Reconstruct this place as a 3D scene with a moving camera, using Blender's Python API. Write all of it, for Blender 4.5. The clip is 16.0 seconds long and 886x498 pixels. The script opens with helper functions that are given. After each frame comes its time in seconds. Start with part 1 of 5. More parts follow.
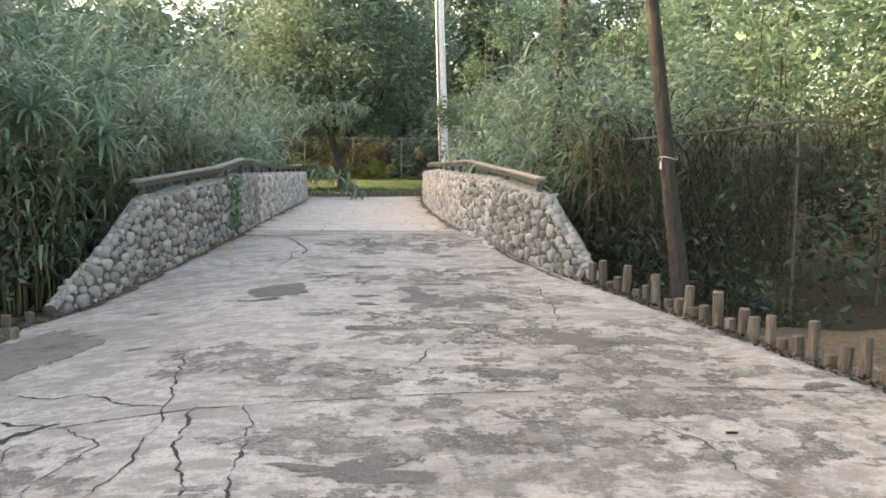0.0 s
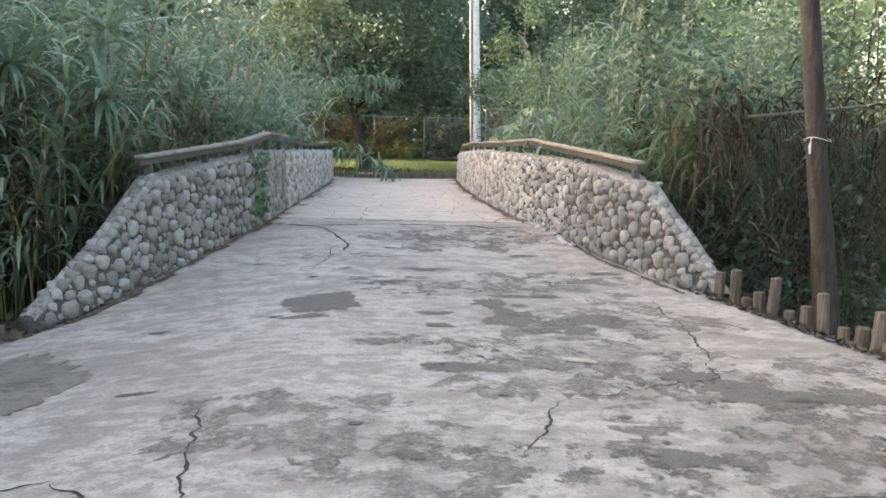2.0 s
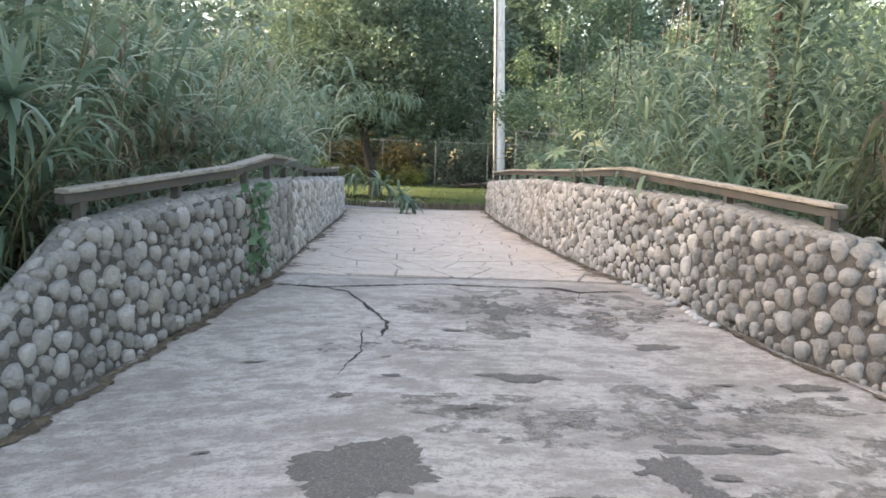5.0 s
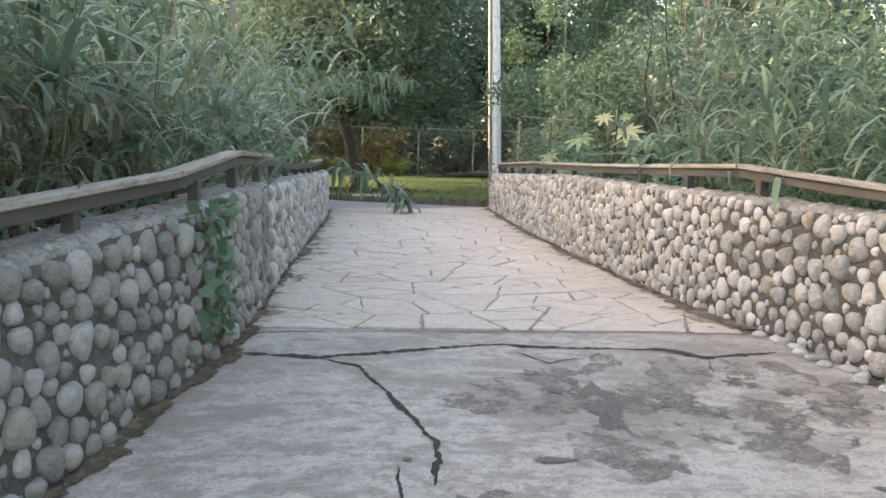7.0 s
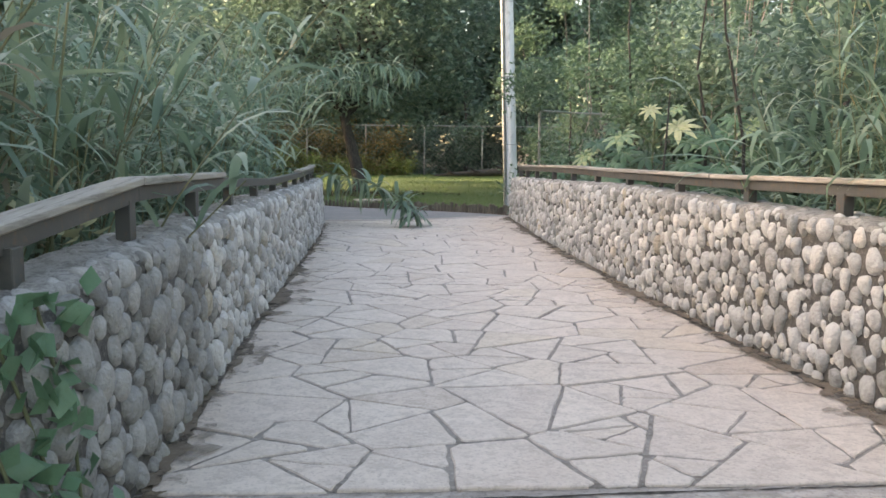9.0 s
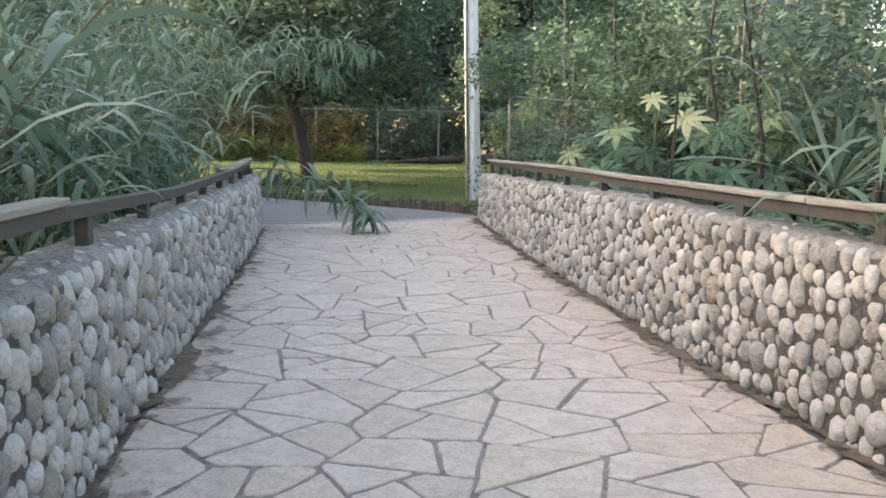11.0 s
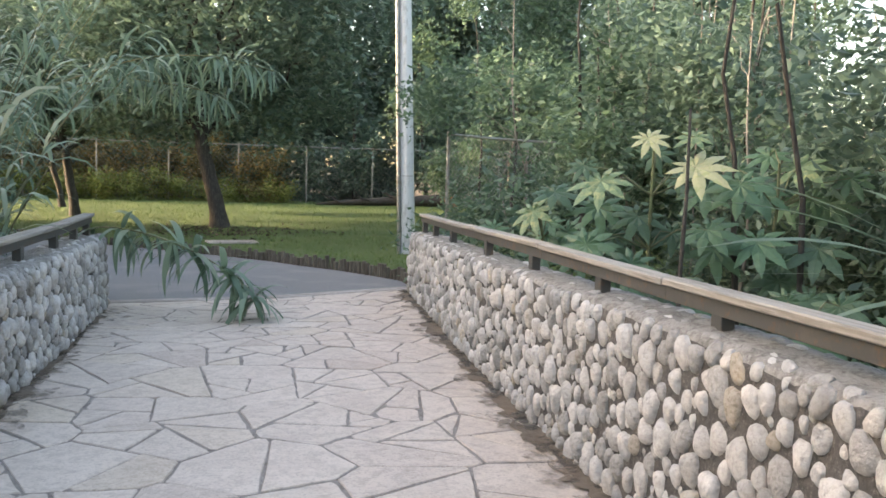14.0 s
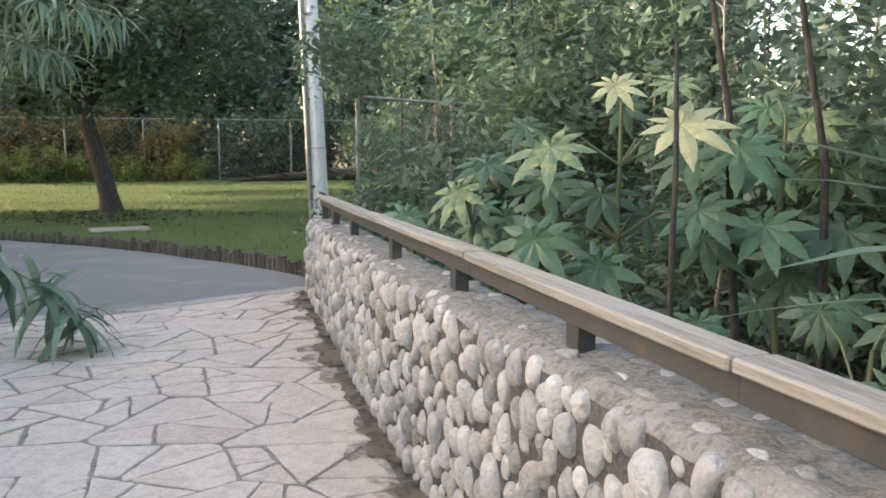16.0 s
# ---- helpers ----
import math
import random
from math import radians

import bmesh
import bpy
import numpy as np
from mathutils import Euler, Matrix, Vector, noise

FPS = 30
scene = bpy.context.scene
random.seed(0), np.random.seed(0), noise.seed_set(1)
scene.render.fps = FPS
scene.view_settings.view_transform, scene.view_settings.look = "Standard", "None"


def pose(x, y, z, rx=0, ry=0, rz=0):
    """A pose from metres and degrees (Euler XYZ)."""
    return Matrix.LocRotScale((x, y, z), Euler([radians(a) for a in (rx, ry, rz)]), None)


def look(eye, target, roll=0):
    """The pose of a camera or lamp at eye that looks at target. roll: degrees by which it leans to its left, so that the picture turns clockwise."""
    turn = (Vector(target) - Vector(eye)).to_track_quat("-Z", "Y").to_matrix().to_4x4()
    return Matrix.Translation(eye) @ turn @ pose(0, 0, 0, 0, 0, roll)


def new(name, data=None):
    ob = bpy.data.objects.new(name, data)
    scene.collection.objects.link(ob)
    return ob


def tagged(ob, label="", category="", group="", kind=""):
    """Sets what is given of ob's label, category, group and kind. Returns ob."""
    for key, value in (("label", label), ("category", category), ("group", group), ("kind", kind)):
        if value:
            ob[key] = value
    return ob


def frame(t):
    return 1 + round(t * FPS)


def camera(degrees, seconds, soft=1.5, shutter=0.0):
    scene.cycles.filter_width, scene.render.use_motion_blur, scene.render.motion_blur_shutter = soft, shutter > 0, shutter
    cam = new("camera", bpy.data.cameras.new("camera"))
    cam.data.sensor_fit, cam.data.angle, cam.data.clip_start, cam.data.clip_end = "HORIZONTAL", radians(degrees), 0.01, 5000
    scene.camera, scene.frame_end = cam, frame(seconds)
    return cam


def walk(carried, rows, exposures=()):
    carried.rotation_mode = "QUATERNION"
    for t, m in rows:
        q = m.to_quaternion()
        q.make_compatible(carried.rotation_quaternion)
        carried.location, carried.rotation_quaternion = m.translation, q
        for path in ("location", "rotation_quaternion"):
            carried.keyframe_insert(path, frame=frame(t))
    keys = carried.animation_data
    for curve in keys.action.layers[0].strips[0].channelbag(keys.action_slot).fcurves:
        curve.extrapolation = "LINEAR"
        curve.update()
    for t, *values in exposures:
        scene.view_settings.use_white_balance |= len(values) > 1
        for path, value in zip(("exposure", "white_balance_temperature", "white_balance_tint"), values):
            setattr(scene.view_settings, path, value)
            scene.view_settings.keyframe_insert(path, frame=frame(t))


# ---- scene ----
cam = camera(54.8, 16.0, 1.65)
PATH = [
    (0, (0.885, -30.76, 1.251), (1.005, -28.774, 1.049), 0.5),
    (0.5, (0.599, -30.199, 1.206), (0.618, -28.21, 0.996), 1.1),
    (1, (0.521, -29.607, 1.228), (0.623, -27.623, 1.0), 0.9),
    (1.5, (0.381, -28.931, 1.206), (0.427, -26.945, 0.97), 0.9),
    (2, (0.287, -28.334, 1.193), (0.378, -26.351, 0.947), 1.5),
    (2.5, (0.33, -27.665, 1.211), (0.467, -25.682, 0.991), 0.3),
    (3, (0.236, -27.033, 1.186), (0.36, -25.048, 0.975), 2.0),
    (3.5, (0.15, -26.475, 1.217), (0.31, -24.49, 1.028), 1.4),
    (4, (-0.035, -25.821, 1.234), (-0.101, -23.831, 1.047), 1.4),
    (4.5, (-0.204, -25.241, 1.231), (-0.198, -23.25, 1.045), 2.2),
    (4.7, (-0.23, -25.029, 1.206), (-0.148, -23.039, 1.02), 2.1),
    (6.8, (-0.733, -21.83, 1.271), (-0.634, -19.842, 1.072), 2.1),
    (7, (-0.714, -21.567, 1.305), (-0.571, -19.585, 1.088), 1.6),
    (7.5, (-0.606, -20.815, 1.367), (-0.41, -18.839, 1.129), 0.6),
    (8, (-0.694, -20.127, 1.364), (-0.496, -18.152, 1.12), 1.1),
    (8.5, (-0.68, -19.462, 1.415), (-0.431, -17.495, 1.146), 0.2),
    (9, (-0.67, -18.712, 1.438), (-0.543, -16.729, 1.211), 0.5),
    (9.5, (-0.745, -18.04, 1.535), (-0.595, -16.061, 1.287), 1.1),
    (9.7, (-0.74, -17.8, 1.545), (-0.575, -15.822, 1.303), 0.7),
    (11.8, (-0.57, -15.261, 1.643), (-0.284, -13.301, 1.366), 2.4),
    (12, (-0.544, -15.025, 1.659), (-0.251, -13.066, 1.38), 2.8),
    (12.5, (-0.406, -14.45, 1.673), (-0.057, -12.502, 1.381), 1.9),
    (13, (-0.245, -13.826, 1.703), (-0.021, -11.857, 1.43), 2.3),
    (13.5, (-0.147, -13.195, 1.733), (0.232, -11.245, 1.505), 2.3),
    (14, (0.091, -12.517, 1.749), (0.47, -10.561, 1.575), 1.7),
    (14.5, (0.233, -11.865, 1.721), (0.62, -9.916, 1.5), 2.0),
    (15, (0.54, -11.299, 1.718), (1.009, -9.363, 1.532), -0.4),
    (15.5, (0.759, -10.691, 1.724), (1.214, -8.755, 1.507), 0.4),
    (16, (0.873, -10.109, 1.742), (1.404, -8.196, 1.501), 0.1),
]
walk(cam, [(t, look(eye, target, roll)) for t, eye, target, roll in PATH], [(0.0, 2.93, 9200, 17), (2.5, 2.9, 8250, 17), (4.5, 2.93, 8250, 18), (7.0, 2.86, 8500, 18), (9.0, 2.78, 8350, 17), (16.0, 2.76, 8050, 16)])


# ---- light ----
world = bpy.data.worlds.new("sky")
scene.world = world
world.use_nodes = True
wn = world.node_tree.nodes
sky = wn.new("ShaderNodeTexSky")
sky.sky_type, sky.sun_disc = "NISHITA", False
SUN_EL, SUN_AZ = 14.5, -80.0          # degrees above the horizon, and from ahead (+y) towards the right (+x)
sky.sun_elevation, sky.sun_rotation = radians(SUN_EL), radians(SUN_AZ)
sky.air_density, sky.dust_density, sky.ozone_density = 1.0, 2.5, 1.0
world.node_tree.links.new(sky.outputs[0], wn["Background"].inputs[0])
wn["Background"].inputs[1].default_value = 0.15
sun = new("sun", bpy.data.lights.new("sun", "SUN"))
sun.data.energy, sun.data.angle, sun.data.color = 2.6, radians(3.0), (1.0, 0.88, 0.72)
sa, se = radians(SUN_AZ), radians(SUN_EL)
sun.matrix_world = look((0, 0, 30), Vector((0, 0, 30)) - Vector((math.sin(sa) * math.cos(se), math.cos(sa) * math.cos(se), math.sin(se))))

rng = np.random.default_rng(7)


# ---- materials ----
def mat(name, base, rough=0.8, metal=0.0, vary=(), bump=(), island=0.0, obrand=0.0, translucent=0.0, spec=0.5, tint=None):
    """A node material. vary: rows (scale, amount, colour, stretch) of noise patches mixed over the base colour; bump: rows (scale, strength, distance)."""
    m = bpy.data.materials.new(name)
    m.use_nodes = True
    nt = m.node_tree
    N, L = nt.nodes, nt.links.new
    bs = N["Principled BSDF"]
    co = N.new("ShaderNodeTexCoord").outputs["Object"] if not obrand else N.new("ShaderNodeNewGeometry").outputs["Position"]
    rgb = N.new("ShaderNodeRGB")
    rgb.outputs[0].default_value = (*base, 1)
    col = rgb.outputs[0]
    for k, (scale, amount, colour, stretch) in enumerate(vary):
        mp = N.new("ShaderNodeMapping")
        mp.inputs["Scale"].default_value = stretch
        mp.inputs["Location"].default_value = (3.1 * k, 1.7 * k, 0.4 * k)
        L(co, mp.inputs[0])
        nz = N.new("ShaderNodeTexNoise")
        nz.inputs["Scale"].default_value, nz.inputs["Detail"].default_value, nz.inputs["Roughness"].default_value = scale, 8, 0.65
        L(mp.outputs[0], nz.inputs[0])
        rp = N.new("ShaderNodeValToRGB")
        lo = 0.60 - 0.28 * min(amount, 0.9)
        rp.color_ramp.elements[0].position, rp.color_ramp.elements[1].position = lo, lo + 0.10
        L(nz.outputs[0], rp.inputs[0])
        sc = N.new("ShaderNodeMath")
        sc.operation = "MULTIPLY"
        sc.inputs[1].default_value = min(1, 0.35 + amount)
        L(rp.outputs[0], sc.inputs[0])
        mx = N.new("ShaderNodeMixRGB")
        mx.inputs[2].default_value = (*colour, 1)
        L(sc.outputs[0], mx.inputs[0])
        L(col, mx.inputs[1])
        col = mx.outputs[0]
    for amount, source in ((island, "isl"), (obrand, "obj")):
        if not amount:
            continue
        if source == "isl":
            r = N.new("ShaderNodeNewGeometry").outputs["Random Per Island"]
        else:
            r = N.new("ShaderNodeObjectInfo").outputs["Random"]
        if tint:
            tr = N.new("ShaderNodeValToRGB")
            els = tr.color_ramp.elements
            while len(els) < len(tint):
                els.new(0.5)
            for e, (p, c) in zip(els, tint):
                e.position, e.color = p, (*c, 1)
            L(r, tr.inputs[0])
            mx = N.new("ShaderNodeMixRGB")
            mx.inputs[0].default_value = amount
            L(col, mx.inputs[1])
            L(tr.outputs[0], mx.inputs[2])
            col = mx.outputs[0]
        else:
            mr = N.new("ShaderNodeMapRange")
            mr.inputs[3].default_value, mr.inputs[4].default_value = 1 - amount, 1 + amount
            L(r, mr.inputs[0])
            hs = N.new("ShaderNodeHueSaturation")
            L(mr.outputs[0], hs.inputs["Value"])
            L(col, hs.inputs["Color"])
            col = hs.outputs[0]
    L(col, bs.inputs["Base Color"])
    bs.inputs["Roughness"].default_value, bs.inputs["Metallic"].default_value = rough, metal
    bs.inputs["Specular IOR Level"].default_value = spec
    last = None
    for scale, strength, dist in bump:
        nz = N.new("ShaderNodeTexNoise")
        nz.inputs["Scale"].default_value, nz.inputs["Detail"].default_value = scale, 6
        L(co, nz.inputs[0])
        bp = N.new("ShaderNodeBump")
        bp.inputs["Strength"].default_value, bp.inputs["Distance"].default_value = strength, dist
        L(nz.outputs[0], bp.inputs["Height"])
        if last:
            L(last, bp.inputs["Normal"])
        last = bp.outputs[0]
    if last:
        L(last, bs.inputs["Normal"])
    if translucent:
        tl = N.new("ShaderNodeBsdfTranslucent")
        L(col, tl.inputs[0])
        ms = N.new("ShaderNodeMixShader")
        ms.inputs[0].default_value = translucent
        L(bs.outputs[0], ms.inputs[1])
        L(tl.outputs[0], ms.inputs[2])
        L(ms.outputs[0], N["Material Output"].inputs[0])
    return m


ONE = (1, 1, 1)
CONCRETE = mat("worn_concrete", (0.45, 0.405, 0.37), 0.85, vary=((0.5, 0.36, (0.36, 0.315, 0.28), ONE), (1.1, 0.38, (0.25, 0.215, 0.19), (0.8, 1.3, 1)), (3.2, 0.40, (0.24, 0.21, 0.185), (0.8, 1.3, 1)), (10, 0.42, (0.25, 0.22, 0.195), (0.85, 1.2, 1)), (5, 0.24, (0.49, 0.445, 0.41), (0.5, 1.5, 1)), (34, 0.16, (0.31, 0.275, 0.25), (0.2, 1.6, 1)), (50, 0.26, (0.15, 0.135, 0.12), ONE)), bump=((6, 0.3, 0.02), (30, 0.4, 0.012), (90, 0.4, 0.004)))
STAINED = mat("lichen_stained_concrete", (0.296, 0.26, 0.232), 0.9, vary=((2.2, 0.5, (0.16, 0.136, 0.116), (0.7, 1.5, 1)), (8, 0.46, (0.136, 0.12, 0.104), (0.8, 1.3, 1)), (30, 0.34, (0.336, 0.304, 0.276), ONE), (60, 0.3, (0.096, 0.084, 0.072), ONE)), bump=((30, 0.5, 0.012), (90, 0.5, 0.005)))
SPALL = mat("spalled_concrete", (0.125, 0.112, 0.1), 0.95, vary=((14, 0.4, (0.11, 0.096, 0.085), ONE), (70, 0.3, (0.26, 0.235, 0.21), ONE)), bump=((40, 0.7, 0.012), (120, 0.5, 0.005)))
CRACK = mat("crack_dirt", (0.035, 0.03, 0.026), 1.0, vary=((20, 0.3, (0.08, 0.07, 0.055), ONE),), bump=((60, 0.6, 0.01),))
# Joint mortar: dirt plus the crevice shade between pebbles, both in the colour.
MORTAR_SHADED = mat("mortar", (0.078, 0.073, 0.068), 0.95, vary=((3, 0.35, (0.105, 0.098, 0.092), ONE), (12, 0.35, (0.045, 0.042, 0.039), ONE), (60, 0.25, (0.19, 0.175, 0.16), ONE)), bump=((9, 0.5, 0.03), (45, 0.8, 0.014), (130, 0.4, 0.004)))
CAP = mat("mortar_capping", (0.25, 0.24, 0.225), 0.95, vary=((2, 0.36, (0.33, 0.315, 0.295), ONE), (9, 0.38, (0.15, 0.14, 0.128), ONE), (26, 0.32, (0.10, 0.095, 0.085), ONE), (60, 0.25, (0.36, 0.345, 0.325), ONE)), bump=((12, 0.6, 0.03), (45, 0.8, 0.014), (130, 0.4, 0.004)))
PEBTINT = ((0.0, (0.18, 0.175, 0.165)), (0.2, (0.30, 0.29, 0.28)), (0.5, (0.46, 0.447, 0.43)), (0.92, (0.64, 0.62, 0.60)), (0.95, (0.34, 0.265, 0.165)), (1.0, (0.21, 0.19, 0.165)))
PEBBLE = mat("river_pebble", (0.43, 0.42, 0.40), 0.8, vary=((4, 0.34, (0.58, 0.565, 0.54), ONE), (11, 0.36, (0.26, 0.24, 0.22), ONE), (45, 0.36, (0.16, 0.145, 0.13), ONE)), bump=((14, 0.7, 0.04), (45, 0.8, 0.014), (120, 0.5, 0.004)), obrand=0.6, tint=PEBTINT)
PEBBLE_STUFF = mat("river_pebble_far", (0.43, 0.42, 0.40), 0.8, vary=((4, 0.34, (0.58, 0.565, 0.54), ONE), (11, 0.36, (0.26, 0.24, 0.22), ONE), (45, 0.36, (0.16, 0.145, 0.13), ONE)), bump=((14, 0.7, 0.04), (45, 0.8, 0.014), (120, 0.5, 0.004)), island=0.6, tint=PEBTINT)
WINGTINT = ((0.0, (0.10, 0.098, 0.092)), (0.3, (0.19, 0.185, 0.178)), (0.7, (0.28, 0.275, 0.265)), (0.93, (0.40, 0.39, 0.375)), (1.0, (0.22, 0.19, 0.15)))
WINGSTONE = mat("grey_wing_stone", (0.29, 0.285, 0.275), 0.8, vary=((4, 0.34, (0.38, 0.37, 0.355), ONE), (11, 0.36, (0.26, 0.24, 0.22), ONE), (45, 0.36, (0.16, 0.145, 0.13), ONE)), bump=((14, 0.7, 0.04), (45, 0.8, 0.014), (120, 0.5, 0.004)), obrand=0.6, tint=WINGTINT)
WINGSTONE_STUFF = mat("grey_wing_stone_far", (0.29, 0.285, 0.275), 0.8, vary=((4, 0.34, (0.38, 0.37, 0.355), ONE), (11, 0.36, (0.26, 0.24, 0.22), ONE), (45, 0.36, (0.16, 0.145, 0.13), ONE)), bump=((14, 0.7, 0.04), (45, 0.8, 0.014), (120, 0.5, 0.004)), island=0.6, tint=WINGTINT)
FLAGTINT = ((0.0, (0.508, 0.421, 0.362)), (0.3, (0.572, 0.487, 0.419)), (0.6, (0.634, 0.544, 0.473)), (0.85, (0.575, 0.471, 0.405)), (0.95, (0.583, 0.478, 0.355)), (1.0, (0.402, 0.310, 0.271)))
FLAG = mat("flagstone", (0.593, 0.506, 0.438), 0.7, vary=((0.9, 0.36, (0.458, 0.376, 0.321), ONE), (4, 0.38, (0.429, 0.352, 0.301), ONE), (12, 0.40, (0.343, 0.288, 0.246), ONE), (40, 0.30, (0.617, 0.537, 0.467), ONE), (55, 0.28, (0.215, 0.180, 0.153), ONE)), bump=((7, 0.5, 0.02), (40, 0.5, 0.008)), obrand=0.4, tint=FLAGTINT)
FLAGDIRT = mat("flag_joint", (0.235, 0.208, 0.185), 0.95, vary=((1.5, 0.4, (0.22, 0.185, 0.16), ONE), (6, 0.36, (0.12, 0.10, 0.085), ONE), (30, 0.3, (0.36, 0.32, 0.29), ONE)), bump=((30, 0.7, 0.01),))


def ragged(m, scale, cover, soft=0.08):
    """Lets a thin layer show only in ragged flecks, as a stain or a film of dirt does."""
    N, L = m.node_tree.nodes, m.node_tree.links.new
    out = N["Material Output"]
    nz = N.new("ShaderNodeTexNoise")
    nz.inputs["Scale"].default_value, nz.inputs["Detail"].default_value, nz.inputs["Roughness"].default_value = scale, 9, 0.72
    L(N.new("ShaderNodeNewGeometry").outputs["Position"], nz.inputs[0])
    rp = N.new("ShaderNodeValToRGB")
    rp.color_ramp.elements[0].position, rp.color_ramp.elements[1].position = 0.7 - 0.4 * cover, 0.7 - 0.4 * cover + soft
    L(nz.outputs[0], rp.inputs[0])
    mx = N.new("ShaderNodeMixShader")
    L(rp.outputs[0], mx.inputs[0])
    L(N.new("ShaderNodeBsdfTransparent").outputs[0], mx.inputs[1])
    L(N["Principled BSDF"].outputs[0], mx.inputs[2])
    L(mx.outputs[0], out.inputs[0])


ragged(SPALL, 7.0, 0.86, 0.06)
ragged(STAINED, 3.2, 0.56, 0.12)
SILT = mat("washed_silt", (0.2, 0.178, 0.15), 0.95, vary=((3, 0.4, (0.15, 0.13, 0.108), ONE), (12, 0.36, (0.12, 0.104, 0.086), ONE), (50, 0.3, (0.26, 0.235, 0.205), ONE)), bump=((40, 0.6, 0.01),))
TAN_PATCH = mat("warm_tan_patch", (0.36, 0.30, 0.225), 0.95, vary=((4, 0.4, (0.27, 0.22, 0.16), ONE), (40, 0.3, (0.42, 0.36, 0.28), ONE)), bump=((60, 0.4, 0.004),))
ragged(TAN_PATCH, 3.0, 0.5, 0.2)
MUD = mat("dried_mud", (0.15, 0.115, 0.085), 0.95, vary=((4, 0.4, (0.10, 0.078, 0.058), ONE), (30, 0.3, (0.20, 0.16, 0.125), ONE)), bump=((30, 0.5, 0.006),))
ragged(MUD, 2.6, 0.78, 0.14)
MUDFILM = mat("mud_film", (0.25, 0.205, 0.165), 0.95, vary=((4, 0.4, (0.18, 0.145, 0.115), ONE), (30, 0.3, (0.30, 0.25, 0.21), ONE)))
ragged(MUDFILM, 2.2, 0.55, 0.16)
ASPHALT = mat("path_asphalt", (0.163, 0.163, 0.169), 0.9, vary=((0.7, 0.35, (0.221, 0.215, 0.208), ONE), (60, 0.3, (0.26, 0.254, 0.247), ONE)), bump=((90, 0.5, 0.006),))
EARTH = mat("litter_earth", (0.10, 0.075, 0.052), 1.0, vary=((1.2, 0.35, (0.055, 0.045, 0.03), ONE), (14, 0.4, (0.19, 0.145, 0.095), ONE), (50, 0.3, (0.05, 0.04, 0.03), ONE)), bump=((10, 0.7, 0.05), (50, 0.7, 0.02)))
TURF = mat("turf", (0.062, 0.108, 0.026), 0.95, vary=((0.6, 0.35, (0.086, 0.124, 0.03), ONE), (3.0, 0.25, (0.10, 0.092, 0.038), ONE), (40, 0.4, (0.04, 0.072, 0.018), ONE)), bump=((60, 0.8, 0.03),))
PLANK = mat("weathered_plank", (0.302, 0.28, 0.248), 0.8, vary=((2, 0.2, (0.378, 0.31, 0.202), (1, 0.15, 1)), (22, 0.4, (0.168, 0.15, 0.133), (1.2, 0.05, 1)), (70, 0.3, (0.37, 0.344, 0.313), (1.2, 0.05, 1))), bump=((30, 0.3, 0.008),))
STEEL = mat("painted_steel", (0.075, 0.075, 0.072), 0.55, 0.2, vary=((5, 0.25, (0.11, 0.10, 0.09), ONE), (14, 0.18, (0.16, 0.09, 0.05), ONE)), bump=((50, 0.15, 0.003),))
GALV = mat("galvanised_tube", (0.30, 0.30, 0.29), 0.5, 0.7, vary=((6, 0.3, (0.19, 0.17, 0.15), ONE),), bump=((40, 0.15, 0.003),))
RUSTY = mat("dull_fence_tube", (0.20, 0.185, 0.17), 0.7, 0.2, vary=((8, 0.3, (0.13, 0.09, 0.06), ONE),), bump=((40, 0.2, 0.003),))
POLE = mat("pole_concrete", (0.62, 0.63, 0.64), 0.7, vary=((1.5, 0.3, (0.42, 0.42, 0.42), (1, 1, 0.2)), (14, 0.25, (0.36, 0.36, 0.36), (1, 1, 0.3))), bump=((50, 0.2, 0.004),))
STAKEWOOD = mat("post_wood", (0.099, 0.0825, 0.066), 0.9, vary=((6, 0.3, (0.0858, 0.0726, 0.0561), (1, 1, 0.2)), (40, 0.4, (0.191, 0.165, 0.132), (1, 1, 0.08))), bump=((40, 0.5, 0.008),), obrand=0.25)
BARK = mat("bark", (0.042, 0.037, 0.033), 0.95, vary=((5, 0.35, (0.026, 0.023, 0.02), (1, 1, 0.3)), (24, 0.4, (0.075, 0.067, 0.058), (1, 1, 0.15))), bump=((14, 0.8, 0.03), (50, 0.6, 0.01)))
CANE = mat("cane_stem", (0.15, 0.155, 0.08), 0.6, vary=((4, 0.3, (0.32, 0.27, 0.15), (1, 1, 0.3)),), island=0.35)
REEDTINT = ((0.0, (0.089, 0.153, 0.108)), (0.35, (0.140, 0.225, 0.158)), (0.7, (0.199, 0.295, 0.209)), (0.9, (0.280, 0.362, 0.238)), (1.0, (0.383, 0.418, 0.328)))
REED = mat("reed_leaf", (0.157, 0.244, 0.170), 0.36, vary=((0.7, 0.3, (0.212, 0.306, 0.187), ONE),), island=0.75, tint=REEDTINT, translucent=0.42)
# Dry brown, darkened so that the colour carries the shade below the creepers.
DRY_SHADED_TINT = ((0.0, (0.022, 0.017, 0.014)), (0.6, (0.045, 0.036, 0.026)), (0.93, (0.08, 0.064, 0.045)), (1.0, (0.22, 0.18, 0.125)))
DRY = mat("dry_leaf_shaded", (0.093, 0.0713, 0.0496), 0.85, vary=((2, 0.3, (0.0558, 0.0434, 0.031), ONE),), island=0.8, tint=DRY_SHADED_TINT, translucent=0.2)
DARKLEAF = mat("tree_leaf", (0.093, 0.153, 0.113), 0.4, vary=((0.5, 0.3, (0.119, 0.183, 0.131), ONE),), island=0.7, tint=((0.0, (0.064, 0.112, 0.088)), (0.6, (0.119, 0.188, 0.142)), (1.0, (0.204, 0.290, 0.204))), translucent=0.4)
